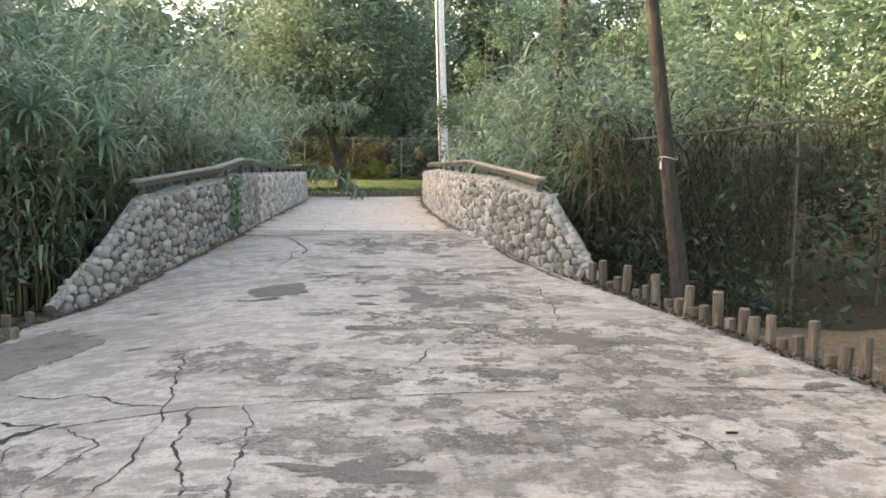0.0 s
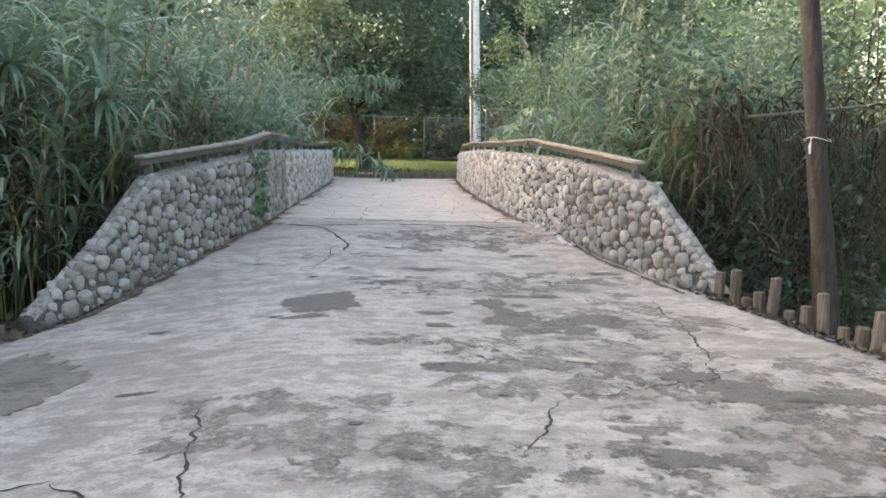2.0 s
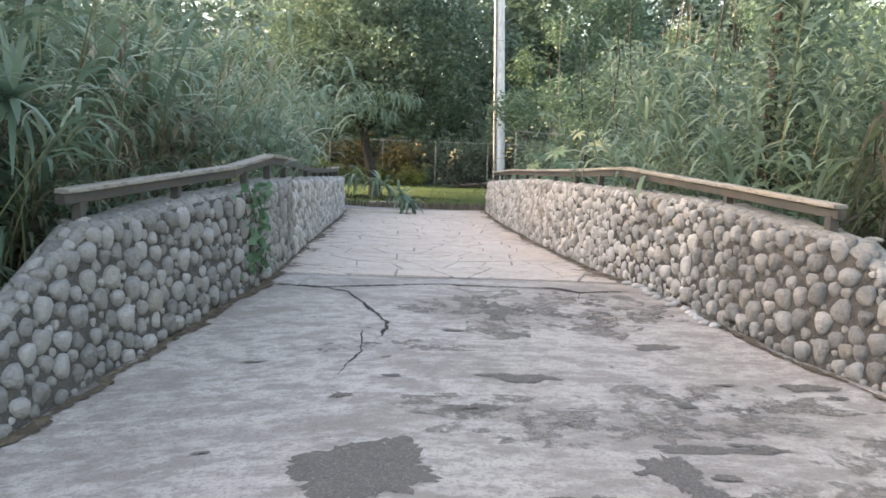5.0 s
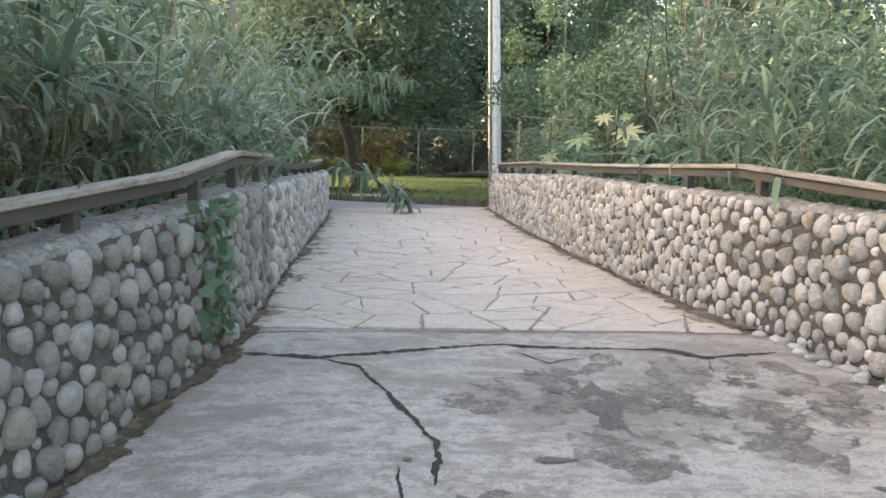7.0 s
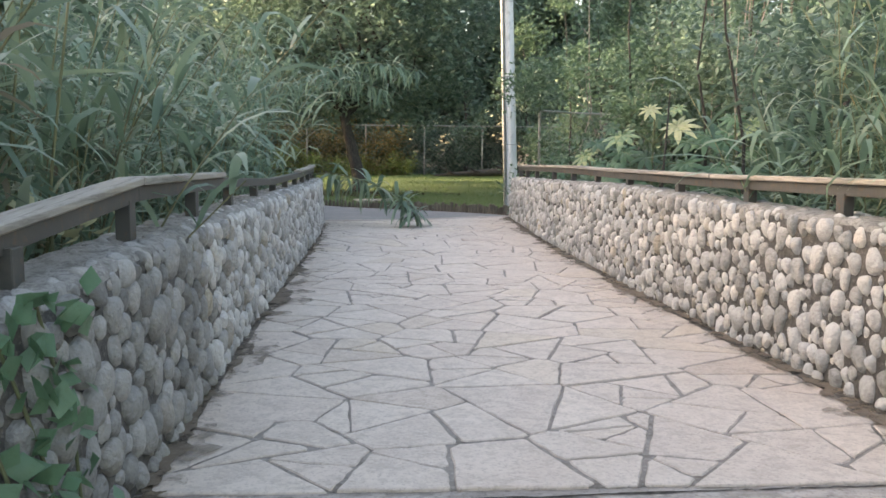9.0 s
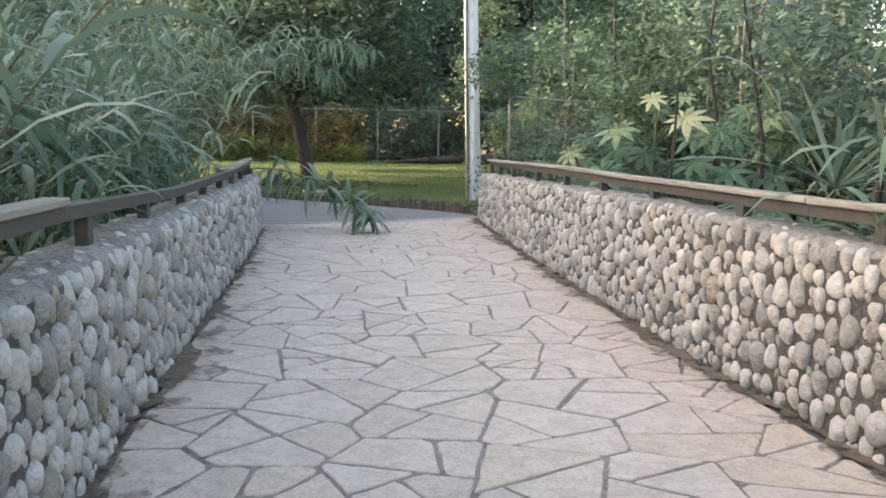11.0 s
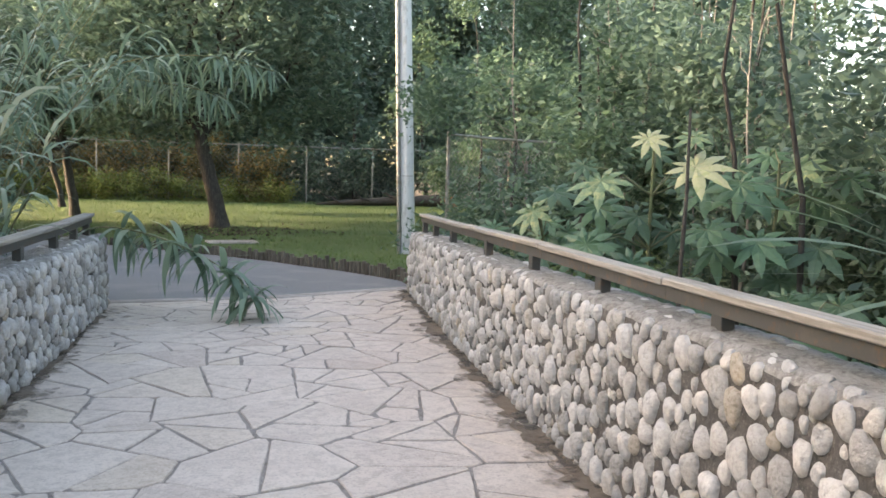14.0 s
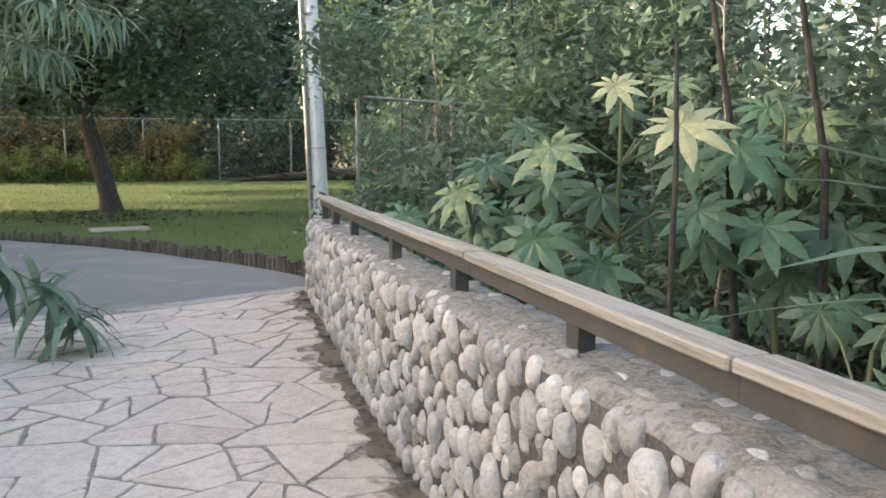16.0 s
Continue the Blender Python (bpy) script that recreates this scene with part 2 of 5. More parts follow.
BUSHLEAF = mat("bush_leaf", (0.085, 0.148, 0.097), 0.45, vary=((0.8, 0.3, (0.119, 0.193, 0.119), ONE),), island=0.75, tint=((0.0, (0.055, 0.102, 0.068)), (0.55, (0.102, 0.174, 0.113)), (0.9, (0.170, 0.265, 0.158)), (1.0, (0.271, 0.357, 0.238))), translucent=0.42)
GOLDLEAF = mat("golden_leaf", (0.17, 0.15, 0.06), 0.6, vary=((0.5, 0.4, (0.10, 0.105, 0.05), ONE),), island=0.7, tint=((0.0, (0.07, 0.075, 0.04)), (0.55, (0.17, 0.145, 0.065)), (0.9, (0.28, 0.20, 0.08)), (1.0, (0.42, 0.27, 0.09))), translucent=0.4)
WEEDLEAF = mat("weed_leaf", (0.16, 0.21, 0.06), 0.6, vary=((0.6, 0.3, (0.20, 0.23, 0.07), ONE),), island=0.6, tint=((0.0, (0.09, 0.13, 0.04)), (0.6, (0.18, 0.23, 0.065)), (1.0, (0.30, 0.31, 0.10))), translucent=0.4)
CASTOR = mat("castor_leaf", (0.083, 0.168, 0.097), 0.42, vary=((3, 0.3, (0.127, 0.225, 0.136), ONE), (18, 0.25, (0.068, 0.132, 0.068), ONE)), bump=((14, 0.3, 0.02),), obrand=0.3, translucent=0.35)
CASTOR_YELLOW = mat("castor_leaf_yellow", (0.52, 0.52, 0.31), 0.5, vary=((5, 0.3, (0.34, 0.40, 0.18), ONE),), bump=((14, 0.3, 0.02),), translucent=0.3)
CASTOR_PALE = mat("castor_leaf_pale", (0.20, 0.30, 0.17), 0.42, vary=((3, 0.35, (0.42, 0.44, 0.22), ONE), (9, 0.3, (0.10, 0.19, 0.09), ONE)), bump=((14, 0.3, 0.02),), translucent=0.35)
CASTOR_STEM = mat("castor_stem", (0.11, 0.12, 0.06), 0.6, vary=((5, 0.4, (0.09, 0.13, 0.055), ONE),), bump=((30, 0.2, 0.006),))
GRASS = mat("grass_blade", (0.073, 0.13, 0.033), 0.6, island=0.6, tint=((0.0, (0.052, 0.096, 0.022)), (0.6, (0.088, 0.155, 0.036)), (1.0, (0.17, 0.215, 0.06))), translucent=0.3)


# ---- building helpers ----
def part(name, bm, material, parent=None, label="", smooth=False):
    """Links a bmesh as one mesh object, under its thing where one is given."""
    me = bpy.data.meshes.new(name)
    bm.to_mesh(me)
    bm.free()
    if smooth:
        me.shade_smooth()
    me.materials.append(material)
    ob = new(name, me)
    ob.parent = parent
    return tagged(ob, label)


def arrays(name, verts, faces, material, parent=None, smooth=False):
    """A mesh object from arrays: verts (n, 3), faces (m, 3 or 4)."""
    verts, faces = np.asarray(verts, np.float32), np.asarray(faces, np.int32)
    me = bpy.data.meshes.new(name)
    me.vertices.add(len(verts))
    me.vertices.foreach_set("co", verts.ravel())
    k = faces.shape[1]
    me.loops.add(faces.size)
    me.loops.foreach_set("vertex_index", faces.ravel())
    me.polygons.add(len(faces))
    me.polygons.foreach_set("loop_start", np.arange(0, faces.size, k, dtype=np.int32))
    me.update(calc_edges=True)
    if smooth:
        me.shade_smooth()
    me.materials.append(material)
    ob = new(name, me)
    ob.parent = parent
    return ob


def thing(name, at=(0, 0, 0), label="", category="", group="", kind=""):
    ob = new(name)
    ob.location = at
    ob.empty_display_size = 0.2
    return tagged(ob, label, category, group, kind)


def box(bm, c, size, rz=0.0, bevel=0.006, rx=0.0, ry=0.0):
    m = Matrix.Translation(c) @ Euler((rx, ry, rz)).to_matrix().to_4x4() @ Matrix.Diagonal((*size, 1))
    vs = bmesh.ops.create_cube(bm, size=1, matrix=m)["verts"]
    if bevel:
        es = list({e for v in vs for e in v.link_edges})
        bmesh.ops.bevel(bm, geom=es, offset=bevel, segments=1, affect="EDGES")


def tube_arrays(paths, radii, sides=6):
    """Tubes along paths (n, k, 3) with radii (n, k)."""
    paths, radii = np.asarray(paths, float), np.asarray(radii, float)
    n, k, _ = paths.shape
    d = np.gradient(paths, axis=1)
    d /= np.linalg.norm(d, axis=2, keepdims=True) + 1e-9
    ref = np.where(np.abs(d[..., 2:3]) > 0.9, np.array([1.0, 0, 0]), np.array([0, 0, 1.0]))
    u = np.cross(d, ref)
    u /= np.linalg.norm(u, axis=2, keepdims=True) + 1e-9
    w = np.cross(d, u)
    a = np.arange(sides) * 2 * np.pi / sides
    ring = u[:, :, None, :] * np.cos(a)[None, None, :, None] + w[:, :, None, :] * np.sin(a)[None, None, :, None]
    v = (paths[:, :, None, :] + ring * radii[:, :, None, None]).reshape(-1, 3)
    i, j, s = np.meshgrid(np.arange(n), np.arange(k - 1), np.arange(sides), indexing="ij")
    b = (i * k + j) * sides
    f = np.stack([b + s, b + (s + 1) % sides, b + sides + (s + 1) % sides, b + sides + s], -1).reshape(-1, 4)
    return v, f


def tube(name, path, radius, material, parent=None, sides=8, label=""):
    path = np.asarray(path, float)[None]
    r = np.broadcast_to(np.asarray(radius, float), path.shape[1])[None]
    v, f = tube_arrays(path, r, sides)
    ob = arrays(name, v, f, material, parent, True)
    return tagged(ob, label)


def blades(base, azim, elev, length, width, droop, segs=5, fold=0.0):
    """Long drooping leaf strips: one strip for each row of the arrays."""
    n = len(base)
    s = np.linspace(0, 1, segs + 1)
    th = elev[:, None] - droop[:, None] * s[None] ** 1.3
    step = length[:, None] / segs
    horiz = np.concatenate([np.zeros((n, 1)), np.cumsum(np.cos(th[:, :-1]) * step, 1)], 1)
    vert = np.concatenate([np.zeros((n, 1)), np.cumsum(np.sin(th[:, :-1]) * step, 1)], 1)
    ca, sn = np.cos(azim)[:, None], np.sin(azim)[:, None]
    mid = base[:, None, :] + np.stack([horiz * ca, horiz * sn, vert], -1)
    prof = np.interp(s, [0, 0.15, 0.4, 0.8, 1.0], [0.45, 0.9, 1.0, 0.55, 0.04])
    tw = rng.uniform(-0.7, 0.7, n)[:, None] * s[None]
    side = np.stack([-sn * np.cos(tw), ca * np.cos(tw), np.sin(tw)], -1)
    off = side * (width[:, None] * prof[None] * 0.5)[..., None]
    v = np.stack([mid - off, mid + off], 2).reshape(-1, 3)
    i, j = np.meshgrid(np.arange(n), np.arange(segs), indexing="ij")
    b = i * (segs + 1) * 2 + j * 2
    f = np.stack([b, b + 1, b + 3, b + 2], -1).reshape(-1, 4)
    return v, f


def leaflets(centre, size, aspect=0.45, updir=0.6):
    """Small pointed leaves (folded diamonds) with random turns, one for each centre."""
    n = len(centre)
    nrm = rng.normal(0, 1, (n, 3))
    nrm[:, 2] = np.abs(nrm[:, 2]) + updir
    nrm /= np.linalg.norm(nrm, axis=1, keepdims=True)
    t = np.cross(nrm, rng.normal(0, 1, (n, 3)))
    t /= np.linalg.norm(t, axis=1, keepdims=True) + 1e-9
    b = np.cross(nrm, t)
    size = np.broadcast_to(size, n)[:, None]
    v = np.stack([centre - t * size * 0.5, centre + b * size * aspect * 0.5 - nrm * size * 0.08, centre + t * size * 0.5, centre - b * size * aspect * 0.5 - nrm * size * 0.08], 1).reshape(-1, 3)
    b0 = np.arange(n)[:, None] * 4
    f = np.concatenate([b0 + np.array([[0, 1, 2]]), b0 + np.array([[0, 2, 3]])], 1).reshape(-1, 3)
    return v, f


def merge(*pairs):
    vs, fs, o = [], [], 0
    for v, f in pairs:
        vs.append(v)
        fs.append(f + o)
        o += len(v)
    return np.concatenate(vs), np.concatenate(fs)


# ---- the plan ----
def ramp_z(x, y):
    """Height of the concrete ramp."""
    z = np.interp(y, [-60, -32, -26, -24.5, -21, -18, -16, -15.5], [-0.85, -0.68, -0.55, -0.47, -0.32, -0.16, -0.035, -0.006])
    fall = 0.12 * np.clip(-0.5 - x, 0, 4) * np.clip((-16 - y) / 4, 0, 1)
    return z - fall


RY = [-19.95, -18.0, -16.2, -14.4, -12.6, -10, -5, 0.05]
RX = [3.20, 2.70, 2.46, 2.13, 2.02, 1.93, 1.88, 2.0]
LY = [-20.4, -19.5, -18.6, -17.3, -16.7, -16.0, -15, -12, -4, -1.25]
LX = [-2.92, -2.55, -2.37, -2.07, -1.95, -1.75, -1.72, -1.78, -1.86, -2.0]
WALLS = {
    "right": dict(y0=-19.95, y1=0.05, x=(RY, RX), lean=([-19, -14.5], [0.26, 0.03]), top=([-19.95, -19.3, -18.35, -16.5, -14.6, -9, 0.1], [-0.25, 0.2, 0.78, 0.97, 1.04, 1.07, 0.88]), side=1),
    "left": dict(y0=-20.4, y1=-1.25, x=(LY, LX), lean=([-19, -15], [0.2, 0.03]), top=([-20.4, -19.6, -18.5, -16.8, -15.0, -10, -1], [-0.5, 0.05, 0.71, 0.89, 1.0, 0.97, 0.88]), side=-1),
}
THICK = 0.40


def thick(y):
    """The wall's thickness, tapering at the outer end."""
    return np.interp(y, [-20.4, -18.8, -17.5], [0.16, 0.22, THICK])


def face(w, y, v):
    """A point on the wall's face: v = 0 at the foot, 1 at the top."""
    x0 = np.interp(y, *w["x"])
    zb = np.maximum(ramp_z(x0, y), -0.75) - 0.12
    zt = np.maximum(np.interp(y, *w["top"]), zb + 0.12)
    return x0 + w["side"] * np.interp(y, *w["lean"]) * v, zb + (zt - zb) * v


def ground_z(x, y):
    """The land: a creek bed on both sides under the bridge, banks, and a lawn rising beyond."""
    x, y = np.asarray(x, float), np.asarray(y, float)
    left = np.interp(y, [-60, -24, -20.5, -18, -14, -3, -1, 3, 60], [-0.9, -0.55, -0.6, -0.9, -1.3, -1.2, -0.5, -0.05, -0.05])
    right = np.interp(y, [-60, -26, -21, -19.5, -17, -13, -3, 0, 4, 60], [-0.9, -0.75, -0.62, -0.75, -1.3, -1.6, -1.4, -0.5, -0.05, -0.05])
    z = np.where(x < 0, left, right)
    far = np.interp(y, [-1, 3, 10, 17, 37, 60, 200], [0, -0.15, -0.48, -0.30, -0.17, 0.0, 0.6])
    dip = np.interp(np.abs(x), [3.2, 6, 9, 16], [0, 0.45, 0.65, 0.5]) * np.interp(y, [-30, -25, -18, -1, 4], [0.35, 0.6, 0.5, 0.3, 0])
    lump = 0.05 * np.sin(1.7 * x + 0.6 * y) + 0.04 * np.sin(2.3 * y - 1.1 * x)
    under = (np.abs(x) < 3.3) & (y < -13)
    z = np.where(under, np.minimum(z, ramp_z(x, y) - 0.06), z)
    return z + far * (y > -1) - dip + lump * (np.abs(x) > 4) * (y < 2)


# ---- ground, ramp, deck, path, lawn ----
def sheet(name, xs, ys, zf, material, parent=None, smooth=True):
    X, Y = np.meshgrid(xs, ys)
    Z = zf(X, Y)
    v = np.stack([X, Y, Z], -1).reshape(-1, 3)
    nx = len(xs)
    i, j = np.meshgrid(np.arange(len(ys) - 1), np.arange(nx - 1), indexing="ij")
    b = i * nx + j
    return arrays(name, v, np.stack([b, b + 1, b + nx + 1, b + nx], -1).reshape(-1, 4), material, parent, smooth)


gx = np.concatenate([[-900, -300, -120, -60, -40, -30, -24], np.arange(-20, 20.1, 0.5), [24, 30, 40, 60, 120, 300, 900]])
gy = np.concatenate([[-900, -300, -120, -80, -60, -45, -38], np.arange(-34, 30.1, 0.5), [34, 40, 50, 70, 120, 300, 900]])
tagged(sheet("ground", gx, gy, ground_z, EARTH), "dark earth covered with dry leaf litter", "ground", kind="structure")

RLX = ([-60, -34, -27, -25, -23.5, -22, -21.2, -20.4, -19.5, -18.6, -17.3, -16.7, -16.0, -15.2], [-9, -8, -6.5, -5.5, -4.6, -3.9, -3.4, -2.95, -2.6, -2.4, -2.1, -1.98, -1.78, -1.75])
RRX = ([-60, -34, -27, -24.4, -22.6, -21, -19.9, -18, -16.2, -15.2], [8, 6.5, 5.5, 4.72, 4.2, 3.75, 3.36, 2.75, 2.5, 2.3])


def strip_sheet(name, ys, lx, rx, zf, n, material, skirt=0.25, parent=None):
    """A sheet between two side lines, with a skirt that gives it thickness."""
    rows = []
    for y in ys:
        a, b = np.interp(y, *lx), np.interp(y, *rx)
        xs = np.linspace(a, b, n)
        top = np.stack([xs, np.full(n, y), zf(xs, np.full(n, y))], -1)
        rows.append(np.concatenate([top[:1] - [0, 0, skirt], top, top[-1:] - [0, 0, skirt]]))
    k = n + 2
    rows = [rows[0] - [0, 0, skirt]] + rows + [rows[-1] - [0, 0, skirt]]
    v = np.concatenate(rows)
    i, j = np.meshgrid(np.arange(len(rows) - 1), np.arange(k - 1), indexing="ij")
    b = i * k + j
    return arrays(name, v, np.stack([b, b + 1, b + k + 1, b + k], -1).reshape(-1, 4), material, parent)


def ramp_top(x, y):
    return ramp_z(x, y) + 0.006 * np.sin(2.1 * x + 1.3 * y) + 0.004 * np.sin(5.3 * y - 1.9 * x)


ramp = strip_sheet("ramp_slab", np.concatenate([[-60, -45], np.arange(-34, -15.19, 0.2)]), RLX, RRX, ramp_top, 40, CONCRETE)
tagged(ramp, "worn grey concrete ramp with stains and cracks", "ramp", kind="structure")

DL = ([-16.4, -15, -12, -4, -1.25, 0.4], [-1.8, -1.77, -1.83, -1.91, -2.05, -2.2])
DR = ([-16.4, -14.4, -12.6, -10, -5, 0.05, 0.4], [2.5, 2.18, 2.07, 1.98, 1.93, 2.05, 2.1])
deck = strip_sheet("bridge_deck", np.arange(-15.2, 0.21, 0.25), DL, DR, lambda x, y: 0 * x + 0.0005, 12, FLAGDIRT, 0.35)
def deck_end(x):
    """The slanting line at which the deck meets the footpath."""
    return np.interp(x, [-31, -2.3, 0, 2.15, 14], [8.0, -1.35, -0.85, 0.2, 1.5])


def slant(x, y):
    """Shears the far end of the deck so that it ends on the slanting line."""
    return y + (deck_end(x) - 0.2) * np.clip((y + 4) / 4.2, 0, 1)


co = np.empty(len(deck.data.vertices) * 3, np.float32)
deck.data.vertices.foreach_get("co", co)
co = co.reshape(-1, 3)
co[:, 1] = slant(co[:, 0], co[:, 1])
deck.data.vertices.foreach_set("co", co.ravel())
tagged(deck, "bridge deck of irregular pale flagstones in mortar", "deck", kind="structure")


def path_z(y):
    return np.interp(y, [-1.3, 0.3, 10, 17, 37], [-0.004, -0.012, -0.45, -0.27, -0.14])


EDGE = ([-31, -8.5, -3.55, -1.75, 0.0, 0.55, 1.25, 1.8, 2.15, 2.3], [23, 14.0, 11.2, 9.9, 6.9, 5.6, 4.3, 2.9, 1.9, 0.9])   # x and y of the stake edging
path_xs = np.concatenate([np.arange(-31, 2.0, 0.4), [2.15]])
pv, pf = [], []
for x in path_xs:
    y1, y0 = np.interp(x, *EDGE), deck_end(x)
    for q in (0, 0.33, 0.66, 1):
        y = y0 + (y1 - y0) * q
        pv.append((x, y, float(path_z(y))))
for i in range(len(path_xs) - 1):
    for k in range(3):
        a = i * 4 + k
        pf.append((a, a + 4, a + 5, a + 1))
tagged(arrays("path", pv, pf, ASPHALT), "dark grey asphalt footpath at the end of the bridge", "path", kind="structure")
lv, lf = [], []
lawn_xs = np.concatenate([np.arange(-31, 2.0, 0.5), np.arange(2.15, 18.1, 0.5)])
for x in lawn_xs:
    y0 = np.interp(x, *EDGE) if x <= 2.3 else 0.9 + 0.15 * (x - 2.3)
    for s in np.linspace(0, 1, 13):
        y = y0 + (39.5 - y0) * s
        lv.append((x, y, float(ground_z(x, y)) + 0.12 + 0.02 * math.sin(1.3 * x + 0.9 * y)))
for i in range(len(lawn_xs) - 1):
    for s in range(12):
        a = i * 13 + s
        lf.append((a, a + 13, a + 14, a + 1))
lawn = tagged(arrays("lawn", lv, lf, TURF, None, True), "short green lawn, sunlit near the fence", "lawn", kind="structure")
bm = bmesh.new()
for (xa, xb) in ((-2.3, 0.0), (0.0, 2.15)):
    ya, yb = float(deck_end(xa)), float(deck_end(xb))
    box(bm, ((xa + xb) / 2, (ya + yb) / 2 + 0.13, -0.085), (math.dist((xa, ya), (xb, yb)) + 0.02, 0.26, 0.2), math.atan2(yb - ya, xb - xa), 0.02)
tagged(part("kerb", bm, CONCRETE), "pale concrete strip at the end of the deck", "kerb", kind="structure")


# ---- parapet walls ----
def parapet(name, w, label):
    """The mortared core of a wall, with a lumpy mortar capping along its top."""
    ys = np.arange(w["y0"], w["y1"] + 0.001, 0.045)
    fx, fz = face(w, ys, 0.0)
    tx, tz = face(w, ys, 1.0)
    S = w["side"]
    n, T = len(ys), thick(ys)
    lump = lambda o: np.array([noise.noise((float(y) * 4.2, o * 6.0, S)) * 0.016 + noise.noise((float(y) * 13, o * 17.0, S + 3)) * 0.011 + noise.noise((float(y) * 29, o * 31.0, S + 5)) * 0.006 for y in ys])
    cols = [np.stack([fx, ys, fz - 0.6], -1), np.stack([fx, ys, fz], -1), np.stack([(fx + tx) / 2, ys, (fz + tz) / 2], -1), np.stack([tx - S * lump(9.0) * 0.6, ys, tz - 0.045 + lump(0.0)], -1)]
    for o in (0.04, 0.14, 0.27, 0.4, 0.54, 0.68, 0.82, 0.94):
        cols.append(np.stack([tx + S * T * o, ys, tz + (0.004 if 0.1 < o < 0.9 else -0.014) + lump(o)], -1))
    cols += [np.stack([tx + S * T, ys, tz - 0.05], -1), np.stack([tx + S * T, ys, fz - 1.6], -1)]
    k = len(cols)
    v = np.stack(cols, 1).reshape(-1, 3)
    i, j = np.meshgrid(np.arange(n - 1), np.arange(k - 1), indexing="ij")
    b = i * k + j
    f = np.stack([b, b + k, b + k + 1, b + 1], -1).reshape(-1, 4) if S < 0 else np.stack([b, b + 1, b + k + 1, b + k], -1).reshape(-1, 4)
    ends = [(e + q, e + q + 1, e + k - 2 - q, e + k - 1 - q) for e in (0, (n - 1) * k) for q in range(k // 2 - 1)]
    # The core gets the joint colour with painted shade, the top plain capping.
    ob = arrays(name, v, np.concatenate([f, np.array(ends)]), MORTAR_SHADED)
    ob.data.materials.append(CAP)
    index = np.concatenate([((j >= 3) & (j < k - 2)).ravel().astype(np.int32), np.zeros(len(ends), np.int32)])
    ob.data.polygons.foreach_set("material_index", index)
    return tagged(ob, label, "wall", kind="structure")


wall_right = parapet("wall_right", WALLS["right"], "low parapet wall of pale river pebbles in mortar")
wall_left = parapet("wall_left", WALLS["left"], "low pebble parapet wall, weathered grey at its outer end")


# ---- handrails ----
def handrail(w, posts, joints, top, label, bare=()):
    S = w["side"]
    off = 0.18

    def at(y):
        tx, tz = face(w, y, 1.0)
        return float(tx + S * off), float(tz), float(np.interp(y, *top))

    x, z, _ = at(posts[len(posts) // 2])
    rail = thing("handrail", (x, posts[len(posts) // 2], z), label, "handrail")
    inv = Matrix.Translation(rail.location).inverted()

    def put(name, bm, m, lab=""):
        bm.transform(inv)
        return part(name, bm, m, rail, lab)

    for y in posts:
        x, z, t = at(y)
        h = t - 0.085 - z + 0.02
        bm = bmesh.new()
        box(bm, (x, y, z - 0.02 + h / 2), (0.07, 0.10, h), 0, 0.004)
        put("post", bm, STEEL)
    for a, b in zip(joints, joints[1:]):
        (xa, za, ta), (xb, zb, tb) = at(a), at(b)
        L = math.dist((xa, a, ta), (xb, b, tb))
        rz, rx = math.atan2(-(xb - xa), b - a), math.asin((tb - ta) / L)
        c = ((xa + xb) / 2, (a + b) / 2, (ta + tb) / 2)
        bm = bmesh.new()
        box(bm, (c[0], c[1], c[2] - 0.067), (0.085, L + 0.004, 0.075), rz, 0.004, rx)
        put("beam", bm, STEEL)
        if a in bare:
            continue
        bm = bmesh.new()
        lift = random.uniform(-0.004, 0.006)
        box(bm, (c[0] - S * 0.01, c[1], c[2] - 0.010 + lift), (0.13, L - 0.012, 0.04), rz + random.uniform(-0.003, 0.003), 0.007, rx)
        put("plank", bm, PLANK, "greyed timber plank")
    return rail


handrail(WALLS["right"], [-18.0, -16.5, -14.7, -13.36, -12.05, -10.55, -8.9, -7.43, -6.0, -4.47, -2.53, -1.2, -0.2], [-18.1, -16.4, -14.45, -11.4, -8.39, -6.3, -3.3, -0.05],
         ([-18.4, -14.45, -11.4, -8.4, -6.3, 0], [1.0, 1.295, 1.25, 1.235, 1.235, 1.15]), "handrail of weathered planks on dark steel above pebble wall")
handrail(WALLS["left"], [-18.35, -17.05, -15.7, -14.5, -12.96, -11.55, -10.1, -8.6, -7.3, -6.0, -4.8, -3.5, -2.4, -1.55], [-18.55, -16.1, -14.4, -12.0, -8.8, -5.6, -3.0, -1.4],
         ([-18.75, -14.4, -12.0, -9, -5, -1], [0.94, 1.285, 1.25, 1.145, 1.125, 1.135]), "handrail of steel with grey planks, some missing", (-12.0, -8.8))


